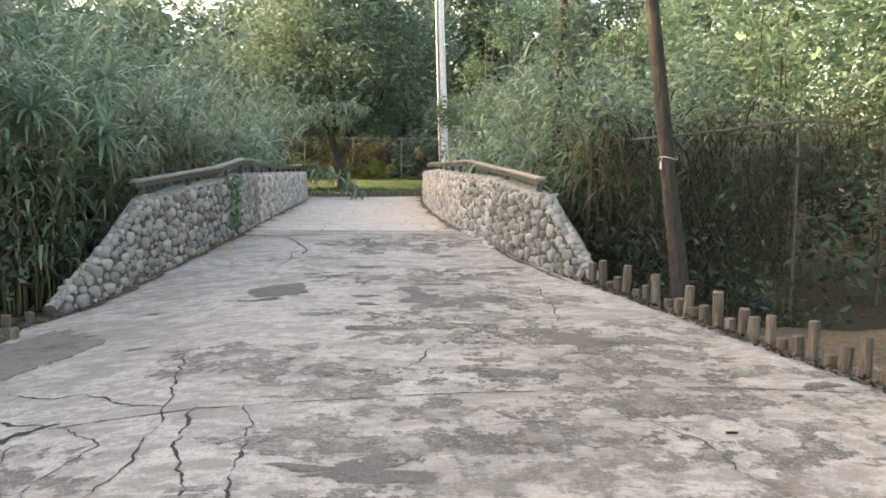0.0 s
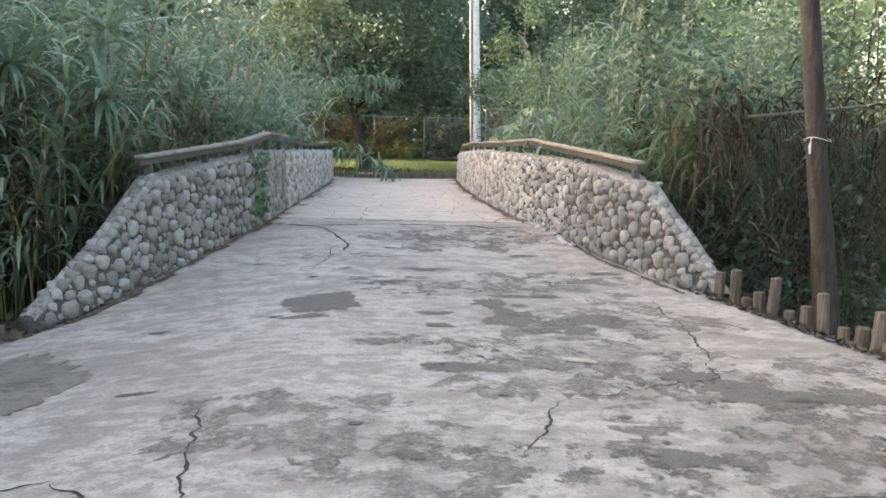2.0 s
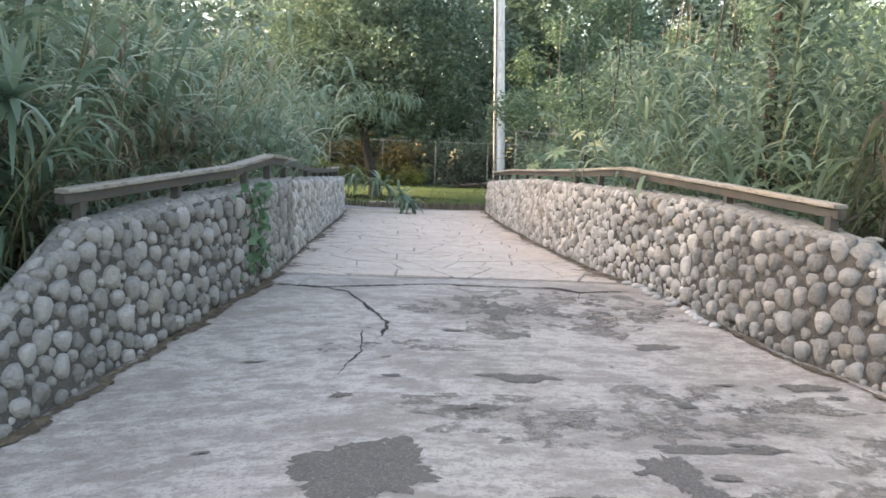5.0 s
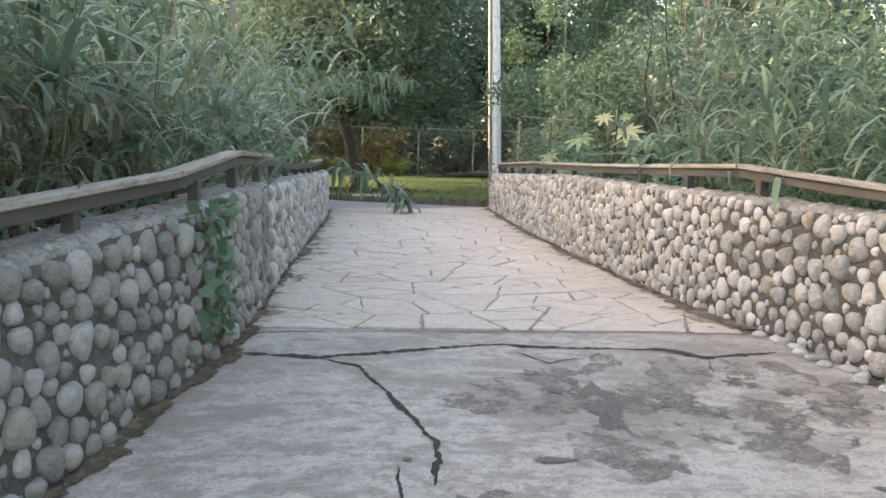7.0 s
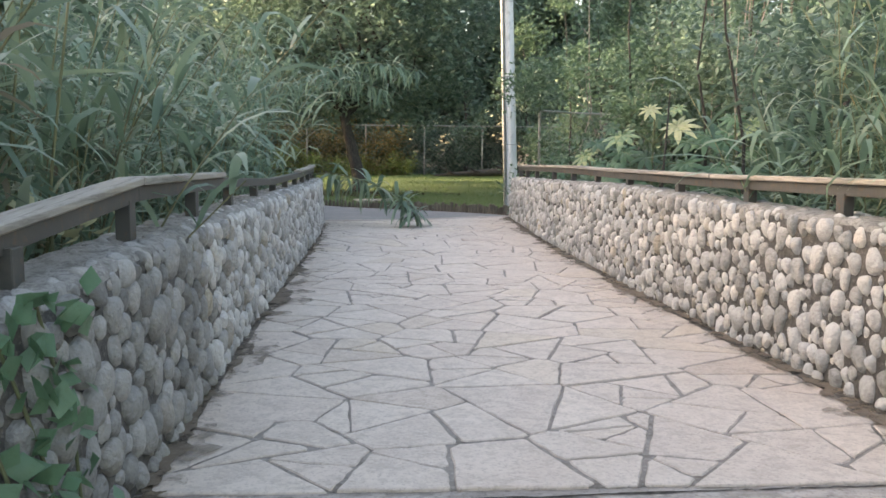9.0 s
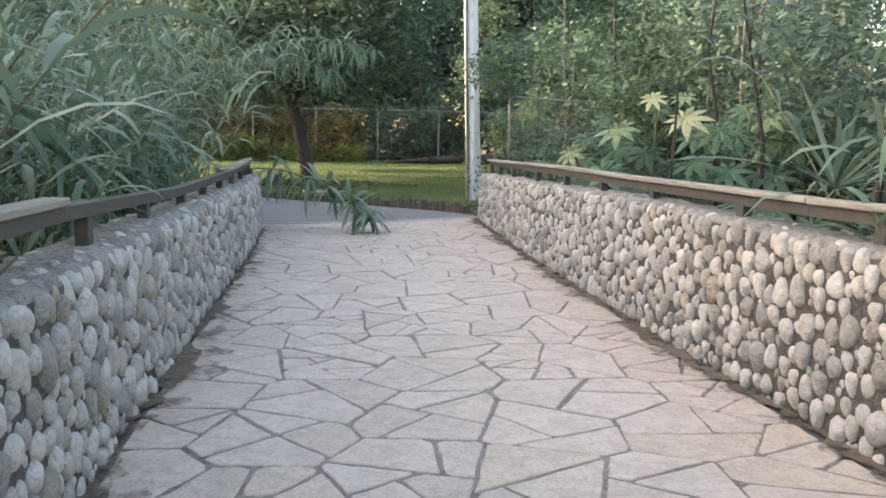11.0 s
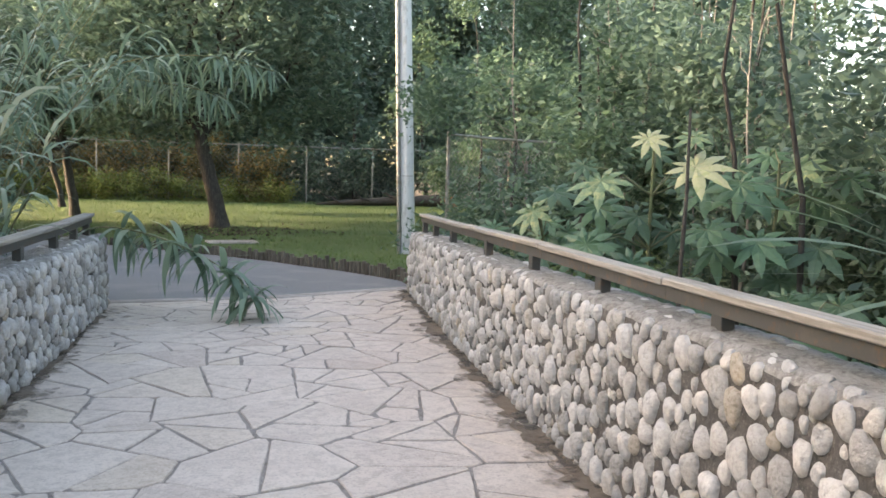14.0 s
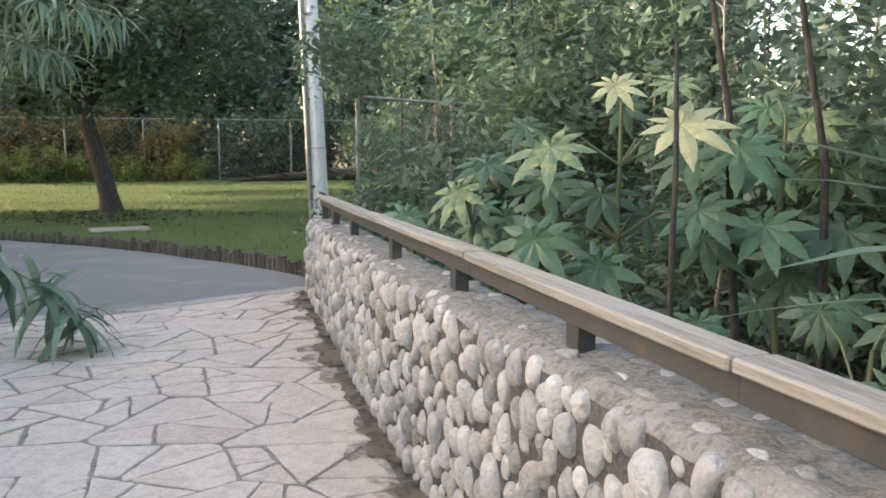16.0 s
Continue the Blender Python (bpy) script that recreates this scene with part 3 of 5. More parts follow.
# ---- reeds and undergrowth ----
def reed_stand(name, pts, height, label, leafy=16, lean=0.35, toward=0.0, long=0.62, material=None, dry=0.0):
    """Many canes with long drooping leaves, as stuff. pts (n, 3): feet; toward: sideways bend to +x (m at the tip)."""
    n = len(pts)
    heads = pts[rng.choice(n, max(n // 15, 1), replace=False)]
    which = np.argmin(((pts[:, None, :2] - heads[None, :, :2]) ** 2).sum(-1), 1)
    hh = rng.uniform(0.68, 1.12, len(heads))[which]
    H = height * hh * rng.uniform(0.8, 1.08, n)
    out = pts[:, :2] - heads[which, :2]
    pts = pts.copy()
    pts[:, :2] -= out * 0.45
    az = np.arctan2(out[:, 1], out[:, 0]) + rng.normal(0, 0.7, n)
    ln = rng.uniform(0.06, lean * 1.25, n) * H
    k = 7
    s = np.linspace(0, 1, k)
    bend = s[None] ** 1.8
    px = pts[:, None, 0] + (np.cos(az) * ln + toward * rng.uniform(0.3, 1.2, n))[:, None] * bend
    py = pts[:, None, 1] + (np.sin(az) * ln)[:, None] * bend
    pz = pts[:, None, 2] + H[:, None] * (s[None] - 0.10 * bend)
    paths = np.stack([px, py, pz], -1)
    rad = 0.014 * (1 - 0.75 * s)[None] * rng.uniform(0.7, 1.2, n)[:, None]
    root = thing(name, tuple(pts.mean(0)), label, "reeds", kind="stuff")
    o = np.array(root.location)
    v, f = tube_arrays(paths - o, rad, 4)
    tagged(arrays("stems", v, f, CANE, root, True), kind="stuff")
    m = n * leafy
    idx = np.repeat(np.arange(n), leafy)
    fr = np.tile(np.linspace(0.16, 0.99, leafy), n) + rng.uniform(-0.03, 0.03, m)
    fr = np.clip(fr, 0.05, 0.995)
    q = fr * (k - 1)
    i0 = np.minimum(q.astype(int), k - 2)
    t = (q - i0)[:, None]
    base = paths[idx, i0] * (1 - t) + paths[idx, i0 + 1] * t - o
    L = long * rng.uniform(0.6, 1.25, m) * (1 - 0.35 * np.abs(fr - 0.6))
    v, f = blades(base, rng.uniform(0, 2 * np.pi, m), rng.uniform(0.5, 1.25, m), L, L * rng.uniform(0.055, 0.085, m), rng.uniform(1.4, 2.9, m))
    v, f = spare_walls(v, f, o, 5)
    tagged(arrays("leaves", v, f, material or REED, root), kind="stuff")
    return root


def spare_walls(v, f, o, segs):
    """Leaves out the leaves that would pierce a parapet."""
    w = v + o
    half = np.where(w[:, 0] < 0, wall_back("left", w[:, 1], -0.04), wall_back("right", w[:, 1], -0.04))
    bad = (np.abs(w[:, 0]) < half) & (w[:, 2] < 0.95) & (w[:, 1] > -19.5) & (w[:, 1] < 0.3)
    bad = bad.reshape(-1, (segs + 1) * 2).any(1)
    return v, f[~np.repeat(bad, segs)]


def scatter(n, x0, x1, y0, y1, keep=None):
    x, y = rng.uniform(x0, x1, n), rng.uniform(y0, y1, n)
    if keep is not None:
        ok = keep(x, y)
        x, y = x[ok], y[ok]
    return np.stack([x, y, ground_z(x, y)], -1)


def wall_back(side, y, gap):
    w = WALLS[side]
    return np.abs(np.interp(y, *w["x"])) + np.interp(y, *w["lean"]) + THICK + gap


left_keep = lambda x, y: (-x) > np.where(y < -20.2, 5.2 + 0.8 * (-20.2 - y), wall_back("left", y, 0.42))
right_keep = lambda x, y: (x > np.where(y < -19, 6.5, wall_back("right", y, 0.25))) & (y > -17.1 + 0.64 * np.maximum(x - 4.1, 0))
reed_stand("reed_thicket", scatter(1250, -8.5, -2.0, -24.5, -0.6, left_keep), 4.7, "dense green giant reeds with drooping leaves behind the wall", 26, 0.34, 0.12, 0.7)
reed_stand("reed_fringe", scatter(520, -5.2, -2.0, -22.5, -2.0, left_keep), 2.6, "low arching reed leaves spilling over the wall", 22, 0.45, 0.05, 0.8)
reed_stand("reed_thicket", scatter(560, 2.2, 9.0, -16.8, -11.0, right_keep), 4.6, "tall pale green reeds standing behind the pebble wall", 24, 0.3, -0.05, 0.7)
reed_stand("reed_fringe", scatter(260, 2.2, 5.2, -16.4, -11.3, right_keep), 2.5, "low reed leaves spilling towards the handrail", 22, 0.45, -0.15, 0.8)


TANTINT = ((0.0, (0.10, 0.085, 0.06)), (0.5, (0.24, 0.205, 0.15)), (0.85, (0.36, 0.32, 0.25)), (1.0, (0.46, 0.43, 0.36)))
TAN = mat("dead_reed_leaf", (0.26, 0.225, 0.165), 0.7, vary=((0.9, 0.3, (0.17, 0.14, 0.10), ONE),), island=0.8, tint=TANTINT, translucent=0.3)
reed_stand("dead_reeds", scatter(170, -4.6, -2.2, -20.0, -13.0, left_keep), 3.3, "dead tan reeds with limp leaves among green ones", 20, 0.4, 0.1, 0.55, TAN)
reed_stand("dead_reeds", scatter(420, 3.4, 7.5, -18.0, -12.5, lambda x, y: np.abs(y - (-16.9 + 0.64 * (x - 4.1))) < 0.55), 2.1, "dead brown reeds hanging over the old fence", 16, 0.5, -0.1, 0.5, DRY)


def tufts(name, centres, count, length, label, elev=(-0.2, 1.3), droop=(0.5, 1.9), wide=0.05, material=None):
    """Star-like heads of long leaves on a stem, as stuff."""
    c = np.asarray(centres, float)
    n = len(c)
    root = thing(name, tuple(c.mean(0)), label, "reeds", kind="stuff")
    o = np.array(root.location)
    g = ground_z(c[:, 0], c[:, 1])
    s = np.linspace(0, 1, 4)[None, :, None]
    foot = np.stack([c[:, 0] + rng.uniform(-0.25, 0.25, n), c[:, 1] + rng.uniform(-0.25, 0.25, n), g], -1)
    paths = foot[:, None] * (1 - s) + c[:, None] * s
    v, f = tube_arrays(paths - o, np.full((n, 4), 0.009), 5)
    tagged(arrays("stems", v, f, CANE, root, True), kind="stuff")
    b = np.repeat(c, count, 0) - o
    m = len(b)
    L = length * rng.uniform(0.7, 1.2, m)
    v, f = blades(b, rng.uniform(0, 2 * np.pi, m), rng.uniform(*elev, m), L, L * wide * rng.uniform(0.8, 1.3, m), rng.uniform(*droop, m), 6)
    v, f = spare_walls(v, f, o, 6)
    tagged(arrays("leaves", v, f, material or REED, root), kind="stuff")


tc = [(-3.0, -13.9, 1.7), (-3.1, -15.2, 1.75), (-3.2, -16.6, 1.8), (-2.9, -12.4, 1.45), (-3.3, -15.9, 2.1), (-3.05, -14.5, 1.35), (-3.4, -17.4, 1.5), (-3.2, -18.2, 1.6), (-2.7, -11.0, 1.75), (-2.75, -9.5, 1.4), (-3.4, -14.6, 2.3), (-3.3, -12.6, 2.4), (-3.6, -16.8, 2.5), (-2.7, -7.8, 1.6), (-3.9, -19.0, 1.9)]
tufts("umbrella_sedge", tc, 36, 0.9, "star-like tufts of long arching leaves beside the wall", (-0.4, 1.1), (0.4, 1.6), 0.07)
tufts("umbrella_sedge", [(2.95, -11.9, 1.35), (3.3, -13.0, 1.6), (3.4, -12.2, 1.5), (3.3, -15.2, 1.3)], 34, 0.75, "arching tufts of narrow leaves beside the handrail", (-0.1, 1.3), (0.5, 1.9), 0.045)
tufts("spiky_plant", [(4.45, -7.9, 1.12)], 34, 1.75, "stiff narrow pointed leaves reaching over the handrail", (-0.1, 1.0), (0.1, 0.7), 0.03)


# ---- trees ----
def limb(a, b, r0, r1, wob=0.15, k=7):
    a, b = np.array(a, float), np.array(b, float)
    s = np.linspace(0, 1, k)[:, None]
    p = a + (b - a) * s
    p[1:-1] += rng.normal(0, wob, (k - 2, 3)) * 0.5
    return p, np.linspace(r0, r1, k)


def tree(name, foot, trunk_top, r, crown_c, crown_r, clumps, per, leaf, label, material=None, limbs=9, clump_r=0.55, low=-0.75):
    root = thing(name, foot, label, "tree")
    o = np.array(foot, float)
    p, rr = limb(foot, trunk_top, r, r * 0.62, 0.06, 9)
    rr[0] *= 1.35
    p[0, 2] -= 0.15
    tube("trunk", p - o, rr, BARK, root, 10)
    c, R = np.array(crown_c, float), np.array(crown_r, float)
    d = rng.normal(0, 1, (clumps, 3))
    d /= np.linalg.norm(d, axis=1, keepdims=True)
    d[:, 2] = np.maximum(d[:, 2], low)
    rad = rng.uniform(0.25, 1.0, clumps) ** 0.5 * rng.uniform(0.8, 1.15, clumps)
    cc = c + d * R * rad[:, None]
    for i in range(limbs):
        q = cc[rng.integers(clumps)]
        lp, lr = limb(trunk_top if i % 2 else p[6], c + (q - c) * 0.8, r * 0.42, r * 0.06, 0.35)
        tube("limb", lp - o, lr, BARK, root, 6)
    ctr = np.repeat(cc, per, 0) + rng.normal(0, clump_r * 0.6, (clumps * per, 3)) * [1, 1, 0.7]
    v, f = leaflets(ctr - o, leaf * rng.uniform(0.7, 1.3, len(ctr)))
    arrays("crown", v, f, material or DARKLEAF, root)
    return root


tree("broadleaf_tree", (-1.8, 16.9, -0.26), (-2.75, 17.1, 3.8), 0.29, (-1.9, 17.8, 7.4), (6.2, 4.6, 5.2), 560, 64, 0.29, "large dark broadleaf tree with a leaning trunk on the lawn", limbs=14, clump_r=0.75, low=-0.85)
tree("lawn_tree", (-7.3, 21.2, -0.2), (-7.75, 21.3, 3.0), 0.19, (-8.6, 21.6, 5.2), (4.0, 3.0, 3.0), 330, 60, 0.25, "slender tree with a dark crown on the lawn", limbs=8)
tree("lawn_tree", (-9.2, 27.5, -0.2), (-9.9, 27.6, 3.0), 0.14, (-11.2, 28.0, 5.0), (3.0, 2.6, 2.4), 190, 60, 0.25, "thin crooked tree beside the lawn", limbs=6)


# ---- woods in the distance ----
def foliage(name, n_clumps, x0, x1, y0, y1, z0, z1, per, leaf, label, material, clump_r=0.8, ragged=0.5, keep=None, even=False):
    x, y = rng.uniform(x0, x1, n_clumps), rng.uniform(y0, y1, n_clumps)
    if keep is not None:
        ok = keep(x, y)
        x, y = x[ok], y[ok]
        n_clumps = len(x)
    nodes = np.arange(n_clumps) if even else rng.choice(n_clumps, max(n_clumps // 9, 4), replace=False)
    level = rng.uniform(0, 1, len(nodes)) ** 0.9
    which = rng.integers(0, len(nodes), n_clumps)
    x, y = x[nodes][which] + rng.normal(0, clump_r * 0.8, n_clumps), y[nodes][which] + rng.normal(0, clump_r * 0.8, n_clumps)
    if keep is not None:
        ok = keep(x, y)
        x, y, which = x[ok], y[ok], which[ok]
        n_clumps = len(x)
    g = ground_z(x, y)
    top = z1 * (1 + ragged * np.array([noise.noise((float(a) * 0.23, float(b) * 0.23, 1.7)) for a, b in zip(x, y)]))
    z = np.maximum(g + z0 * 0.8, g + z0 + level[which] * (top - z0) + rng.normal(0, clump_r * 0.65, n_clumps))
    cc = np.stack([x, y, z], -1)
    root = thing(name, (float(x.mean()), float(y.mean()), float(g.mean())), label, "foliage", kind="stuff")
    o = np.array(root.location)
    ctr = np.repeat(cc, per, 0) + rng.normal(0, clump_r * 0.6, (n_clumps * per, 3))
    v, f = leaflets(ctr - o, leaf * rng.uniform(0.6, 1.4, len(ctr)))
    tagged(arrays("leaves", v, f, material, root), kind="stuff")
    return root


foliage("woodland", 1500, -52, 3, 41, 53, 0.2, 14.0, 62, 0.62, "dense dark woodland beyond the far fence", DARKLEAF, 1.3, 0.35, even=True)
foliage("woodland", 1700, 2, 36, 40, 53, 0.2, 15.5, 55, 0.62, "thinner woodland beyond the fence with sky between", DARKLEAF, 1.2, 0.6)
foliage("woodland", 760, 5.4, 18, 5.5, 28, 0.0, 9.2, 80, 0.22, "green woodland beside the creek", BUSHLEAF, 0.55, 0.5)
# Added sun block: shades the near lawn, leaves the strip by the fence lit.
foliage("woodland", 420, -28, -12.5, 6, 19, 0.3, 7.5, 60, 0.5, "trees added beyond the footpath to shade the lawn", DARKLEAF, 1.2, 0.3)
# Unseen line of trees, added to keep low sun off the bridge.
foliage("woodland", 1000, -47, -33, -48, 15, 0.3, 14.0, 60, 0.8, "added line of tall trees that blocks the low sun", DARKLEAF, 1.7, 0.15, even=True)
foliage("woodland", 1300, -30, -8.0, -34, 9, 0.3, 6.2, 60, 0.5, "tall woodland behind the reeds", DARKLEAF, 1.3, 0.35, even=True)
foliage("woodland", 1500, 9, 26, -32, 4, 0.2, 10.0, 75, 0.27, "green woodland behind the reeds and fence", BUSHLEAF, 1.2, 0.5)
# Made-up woods at the camera's back; their height sets the skylight from there.
foliage("woodland", 420, -40, 40, -84, -66, 0.3, 7.0, 50, 0.8, "unseen woodland added behind the start of the ramp", DARKLEAF, 1.5, 0.4)
foliage("shrubs", 460, 2.75, 8.5, -7.2, 3.4, 0.2, 3.7, 85, 0.145, "green small-leaved shrubs crowding behind the handrail", BUSHLEAF, 0.4, 0.5, lambda x, y: (y > -2.6) | (x > 6.2))
foliage("shrubs", 460, 6.0, 9.6, -9.0, 1.5, 0.3, 4.6, 75, 0.17, "dark leafy shrubs above the creek", DARKLEAF, 0.6, 0.4)
foliage("undergrowth", 420, 2.7, 8.5, -17.0, 1.0, 0.0, 1.1, 70, 0.14, "dark leafy undergrowth on the creek bank", DARKLEAF, 0.45, 0.2, lambda x, y: x > wall_back("right", y, 0.55))
# Filler leaves added in the reeds, stopping sun leaks onto the right wing wall.
foliage("thicket", 520, -9.0, -4.6, -24.0, -1.0, 0.2, 4.0, 70, 0.2, "dense leaves added inside the reeds to block sun", BUSHLEAF, 0.6, 0.3, lambda x, y: -x > np.where(y < -20, 6.5, 4.4))
foliage("undergrowth", 420, -8.5, -2.6, -20.0, -0.8, 0.0, 1.1, 70, 0.14, "dark leafy undergrowth below the reeds", DARKLEAF, 0.45, 0.2, lambda x, y: -x > wall_back("left", y, 0.75))
foliage("hedge", 620, -38, -3.0, 37.6, 40.4, 0.0, 3.4, 60, 0.23, "sunlit golden green weeds along the far fence", GOLDLEAF, 0.5, 0.4, even=True)
foliage("woodland", 620, -56, 6, 41, 45, 0.0, 6.5, 60, 0.5, "low dark growth beyond the far fence", DARKLEAF, 0.9, 0.2, even=True)
foliage("hedge", 60, -1.8, 0.2, 36.2, 37.8, 0.0, 3.2, 60, 0.2, "bush with golden and orange leaves by the fence", GOLDLEAF, 0.45, 0.3, even=True)
foliage("hedge", 380, 0.6, 24, 37.5, 40, 0.0, 4.4, 60, 0.26, "dark vines over the far fence", DARKLEAF, 0.5, 0.3, even=True)


foliage("weeds", 420, -30, 0.5, 35.4, 36.8, 0.0, 1.3, 60, 0.16, "pale yellow-green weeds at the foot of the far fence", WEEDLEAF, 0.35, 0.6, even=True)


# ---- bare trunks among the woods ----
PALEBARK = mat("pale_bark", (0.23, 0.21, 0.185), 0.9, vary=((5, 0.35, (0.14, 0.125, 0.11), (1, 1, 0.3)), (24, 0.4, (0.30, 0.28, 0.25), (1, 1, 0.15))), bump=((30, 0.5, 0.01),))
for i in range(18):
    x, y = random.uniform(3.6, 8.5), random.uniform(-3.4, 5.0)
    z = float(ground_z(x, y))
    h = random.uniform(3.5, 7.5)
    p, r = limb((x, y, z - 0.1), (x + random.uniform(-0.9, 0.9), y + random.uniform(-0.5, 0.5), z + h), random.uniform(0.018, 0.035), 0.007, 0.14, 8)
    t = thing("sapling", (x, y, z), "slim pale bare stem standing in the shrubs", "tree", "pale stems in the shrubs")
    o = np.array([x, y, z])
    tube("trunk", p - o, r, PALEBARK, t, 6)
    for k in (3, 4, 5, 6):
        q, rr = limb(p[k], p[k] + rng.uniform(-1, 1, 3) * [0.8, 0.5, 0.2] + [0, 0, 0.5], 0.009, 0.003, 0.08)
        tube("limb", q - o, rr, PALEBARK, t, 4)
for i in range(26):
    x, y = random.uniform(4.8, 15), random.uniform(-9, 14)
    z = float(ground_z(x, y))
    h = random.uniform(5, 9)
    p, r = limb((x, y, z - 0.1), (x + random.uniform(-0.7, 0.7), y + random.uniform(-0.5, 0.5), z + h), random.uniform(0.025, 0.07), 0.012, 0.12, 8)
    t = thing("sapling", (x, y, z), "thin bare grey-brown trunk standing in the shrubs", "tree", "saplings beside the creek")
    tube("trunk", p - np.array([x, y, z]), r, BARK, t, 6)
for x, y in ((4.6, 40.0), (8.8, 38.5), (-6.2, 41.0), (-13.0, 40.5), (11.5, 30.0)):
    z = float(ground_z(x, y))
    t = thing("woodland_tree", (x, y, z), "tall dark trunk with bare side limbs at the wood's edge", "tree", "trees at the wood's edge")
    p, r = limb((x, y, z - 0.2), (x + random.uniform(-0.8, 0.8), y, z + 8.5), 0.14, 0.05, 0.2, 9)
    o = np.array([x, y, z])
    tube("trunk", p - o, r, BARK, t, 7)
    for k in (3, 4, 5, 6):
        q, rr = limb(p[k], p[k] + rng.uniform(-1, 1, 3) * [1.8, 0.8, 0.3] + [0, 0, 1.5], 0.045, 0.01, 0.15)
        tube("limb", q - o, rr, BARK, t, 5)

# leaning trunk beside the ramp
z = float(ground_z(4.78, -19.6))
t = thing("tree", (4.78, -19.6, z), "bare leaning trunk with a scrap of white cord round it", "tree")
o = np.array([4.78, -19.6, z])
p = np.array([(4.80, -19.6, z - 0.1), (4.74, -19.62, -0.34), (4.65, -19.64, 0.3), (4.56, -19.64, 0.86), (4.44, -19.64, 1.82), (4.34, -19.64, 2.55), (4.24, -19.64, 3.26), (4.05, -19.7, 5.0), (3.7, -19.8, 7.5)])
tube("trunk", p - o, [0.17, 0.13, 0.115, 0.105, 0.098, 0.094, 0.09, 0.075, 0.045], BARK, t, 12)
cp = np.array([[4.51 + 0.135 * math.cos(a), -19.64 + 0.135 * math.sin(a), 1.33 + 0.02 * math.sin(2 * a)] for a in np.linspace(0, 2 * math.pi, 13)])
CORD = mat("white_cord", (0.65, 0.63, 0.58), 0.8, vary=((20, 0.3, (0.5, 0.47, 0.42), ONE),))
tube("cord", cp - o, 0.005, CORD, t, 5, "white cord")
tube("cord_end", np.array([(4.40, -19.74, 1.34), (4.37, -19.78, 1.27), (4.38, -19.77, 1.18)]) - o, [0.01, 0.016, 0.01], CORD, t, 5, "hanging white cord end")
ctr = np.concatenate([rng.normal((3.7, -19.8, 8.0), (1.8, 1.6, 1.0), (1800, 3))])
v, f = leaflets(ctr - o, 0.22)
arrays("crown", v, f, DARKLEAF, t)

# straight trunk hung with creepers behind the wall
z = float(ground_z(4.0, -14.5))
t = thing("tree", (4.0, -14.5, z), "straight grey trunk hung with dark creepers", "tree")
o = np.array([4.0, -14.5, z])
tube("trunk", np.array([(4.0, -14.5, z - 0.1), (4.0, -14.5, 1.0), (4.03, -14.5, 2.6), (4.1, -14.5, 4.2), (4.3, -14.4, 7.5)]) - o, [0.10, 0.085, 0.075, 0.07, 0.04], BARK, t, 8)
ctr = np.stack([rng.normal(4.2, 0.3, 5200), rng.normal(-14.6, 0.25, 5200), rng.uniform(0.2, 4.2, 5200)], -1)
v, f = leaflets(ctr - o, 0.11)
arrays("creeper", v, f, DARKLEAF, t)


# ---- posts edging the ramp ----
def round_post(name, x, y, z, r, h, label, group):
    bm = bmesh.new()
    bmesh.ops.create_cone(bm, cap_ends=True, segments=10, radius1=r, radius2=r * 0.96, depth=h + 0.12, matrix=Matrix.Translation((0, 0, h / 2 - 0.06)))
    bmesh.ops.bevel(bm, geom=[e for e in bm.edges if e.is_boundary is False and abs(e.verts[0].co.z - h) < 1e-3 and abs(e.verts[1].co.z - h) < 1e-3], offset=0.008, segments=1, affect="EDGES")
    ob = part(name, bm, STAKEWOOD, None, label)
    ob.matrix_world = pose(x, y, z, random.uniform(-4, 4), random.uniform(-4, 4), random.uniform(0, 360))
    return tagged(ob, label, "post", group)


heights = [0.30, 0.38, 0.16, 0.24, 0.42, 0.15, 0.27, 0.40, 0.17, 0.22, 0.38, 0.14, 0.26, 0.44, 0.20, 0.33]
y, k = -19.95, 0
while y > -26.6:
    x = float(np.interp(y, *RRX)) + 0.10
    h = heights[k % 16] * 0.88 + random.uniform(-0.03, 0.03)
    round_post("edging_post", x + random.uniform(-0.02, 0.02), y, float(ramp_z(x, y)) - 0.05, random.uniform(0.048, 0.06), h, "short weathered round timber post beside the ramp" if h < 0.28 else "taller weathered round timber post beside the ramp", "posts edging the ramp")
    y -= random.uniform(0.15, 0.21)
    k += 1
for x, y, h in ((-3.22, -20.3, 0.18), (-3.30, -20.75, 0.15), (-3.42, -21.05, 0.2), (-3.15, -21.5, 0.13), (-3.75, -21.35, 0.16), (-3.95, -21.9, 0.14)):
    round_post("edging_post", x, y, float(ramp_z(x, y)) - 0.02, 0.06, h, "short sawn timber post in the dry litter", "posts edging the other side of the ramp")

pal = thing("palisade", (-1.75, 9.9, -0.4), "row of short dark stakes edging the lawn", "edging")
bm = bmesh.new()
bmesh.ops.create_cone(bm, cap_ends=True, segments=7, radius1=0.05, radius2=0.046, depth=0.34, matrix=Matrix.Translation((0, 0, 0.06)))
stake_mesh = bpy.data.meshes.new("stake")
bm.to_mesh(stake_mesh)
bm.free()
stake_mesh.materials.append(STAKEWOOD)
ex, ey = np.array(EDGE[0]), np.array(EDGE[1])
arc = np.concatenate([[0], np.cumsum(np.hypot(np.diff(ex), np.diff(ey)))])
for s in np.arange(arc[-1], arc[-1] - 24, -0.165):
    x, y = float(np.interp(s, arc, ex)), float(np.interp(s, arc, ey))
    ob = new("stake", stake_mesh)
    ob.parent = pal
    ob.matrix_local = pal.matrix_basis.inverted() @ pose(x, y, float(path_z(y)) - 0.02 + random.uniform(-0.05, 0.06), random.uniform(-5, 5), random.uniform(-5, 5), random.uniform(0, 360))


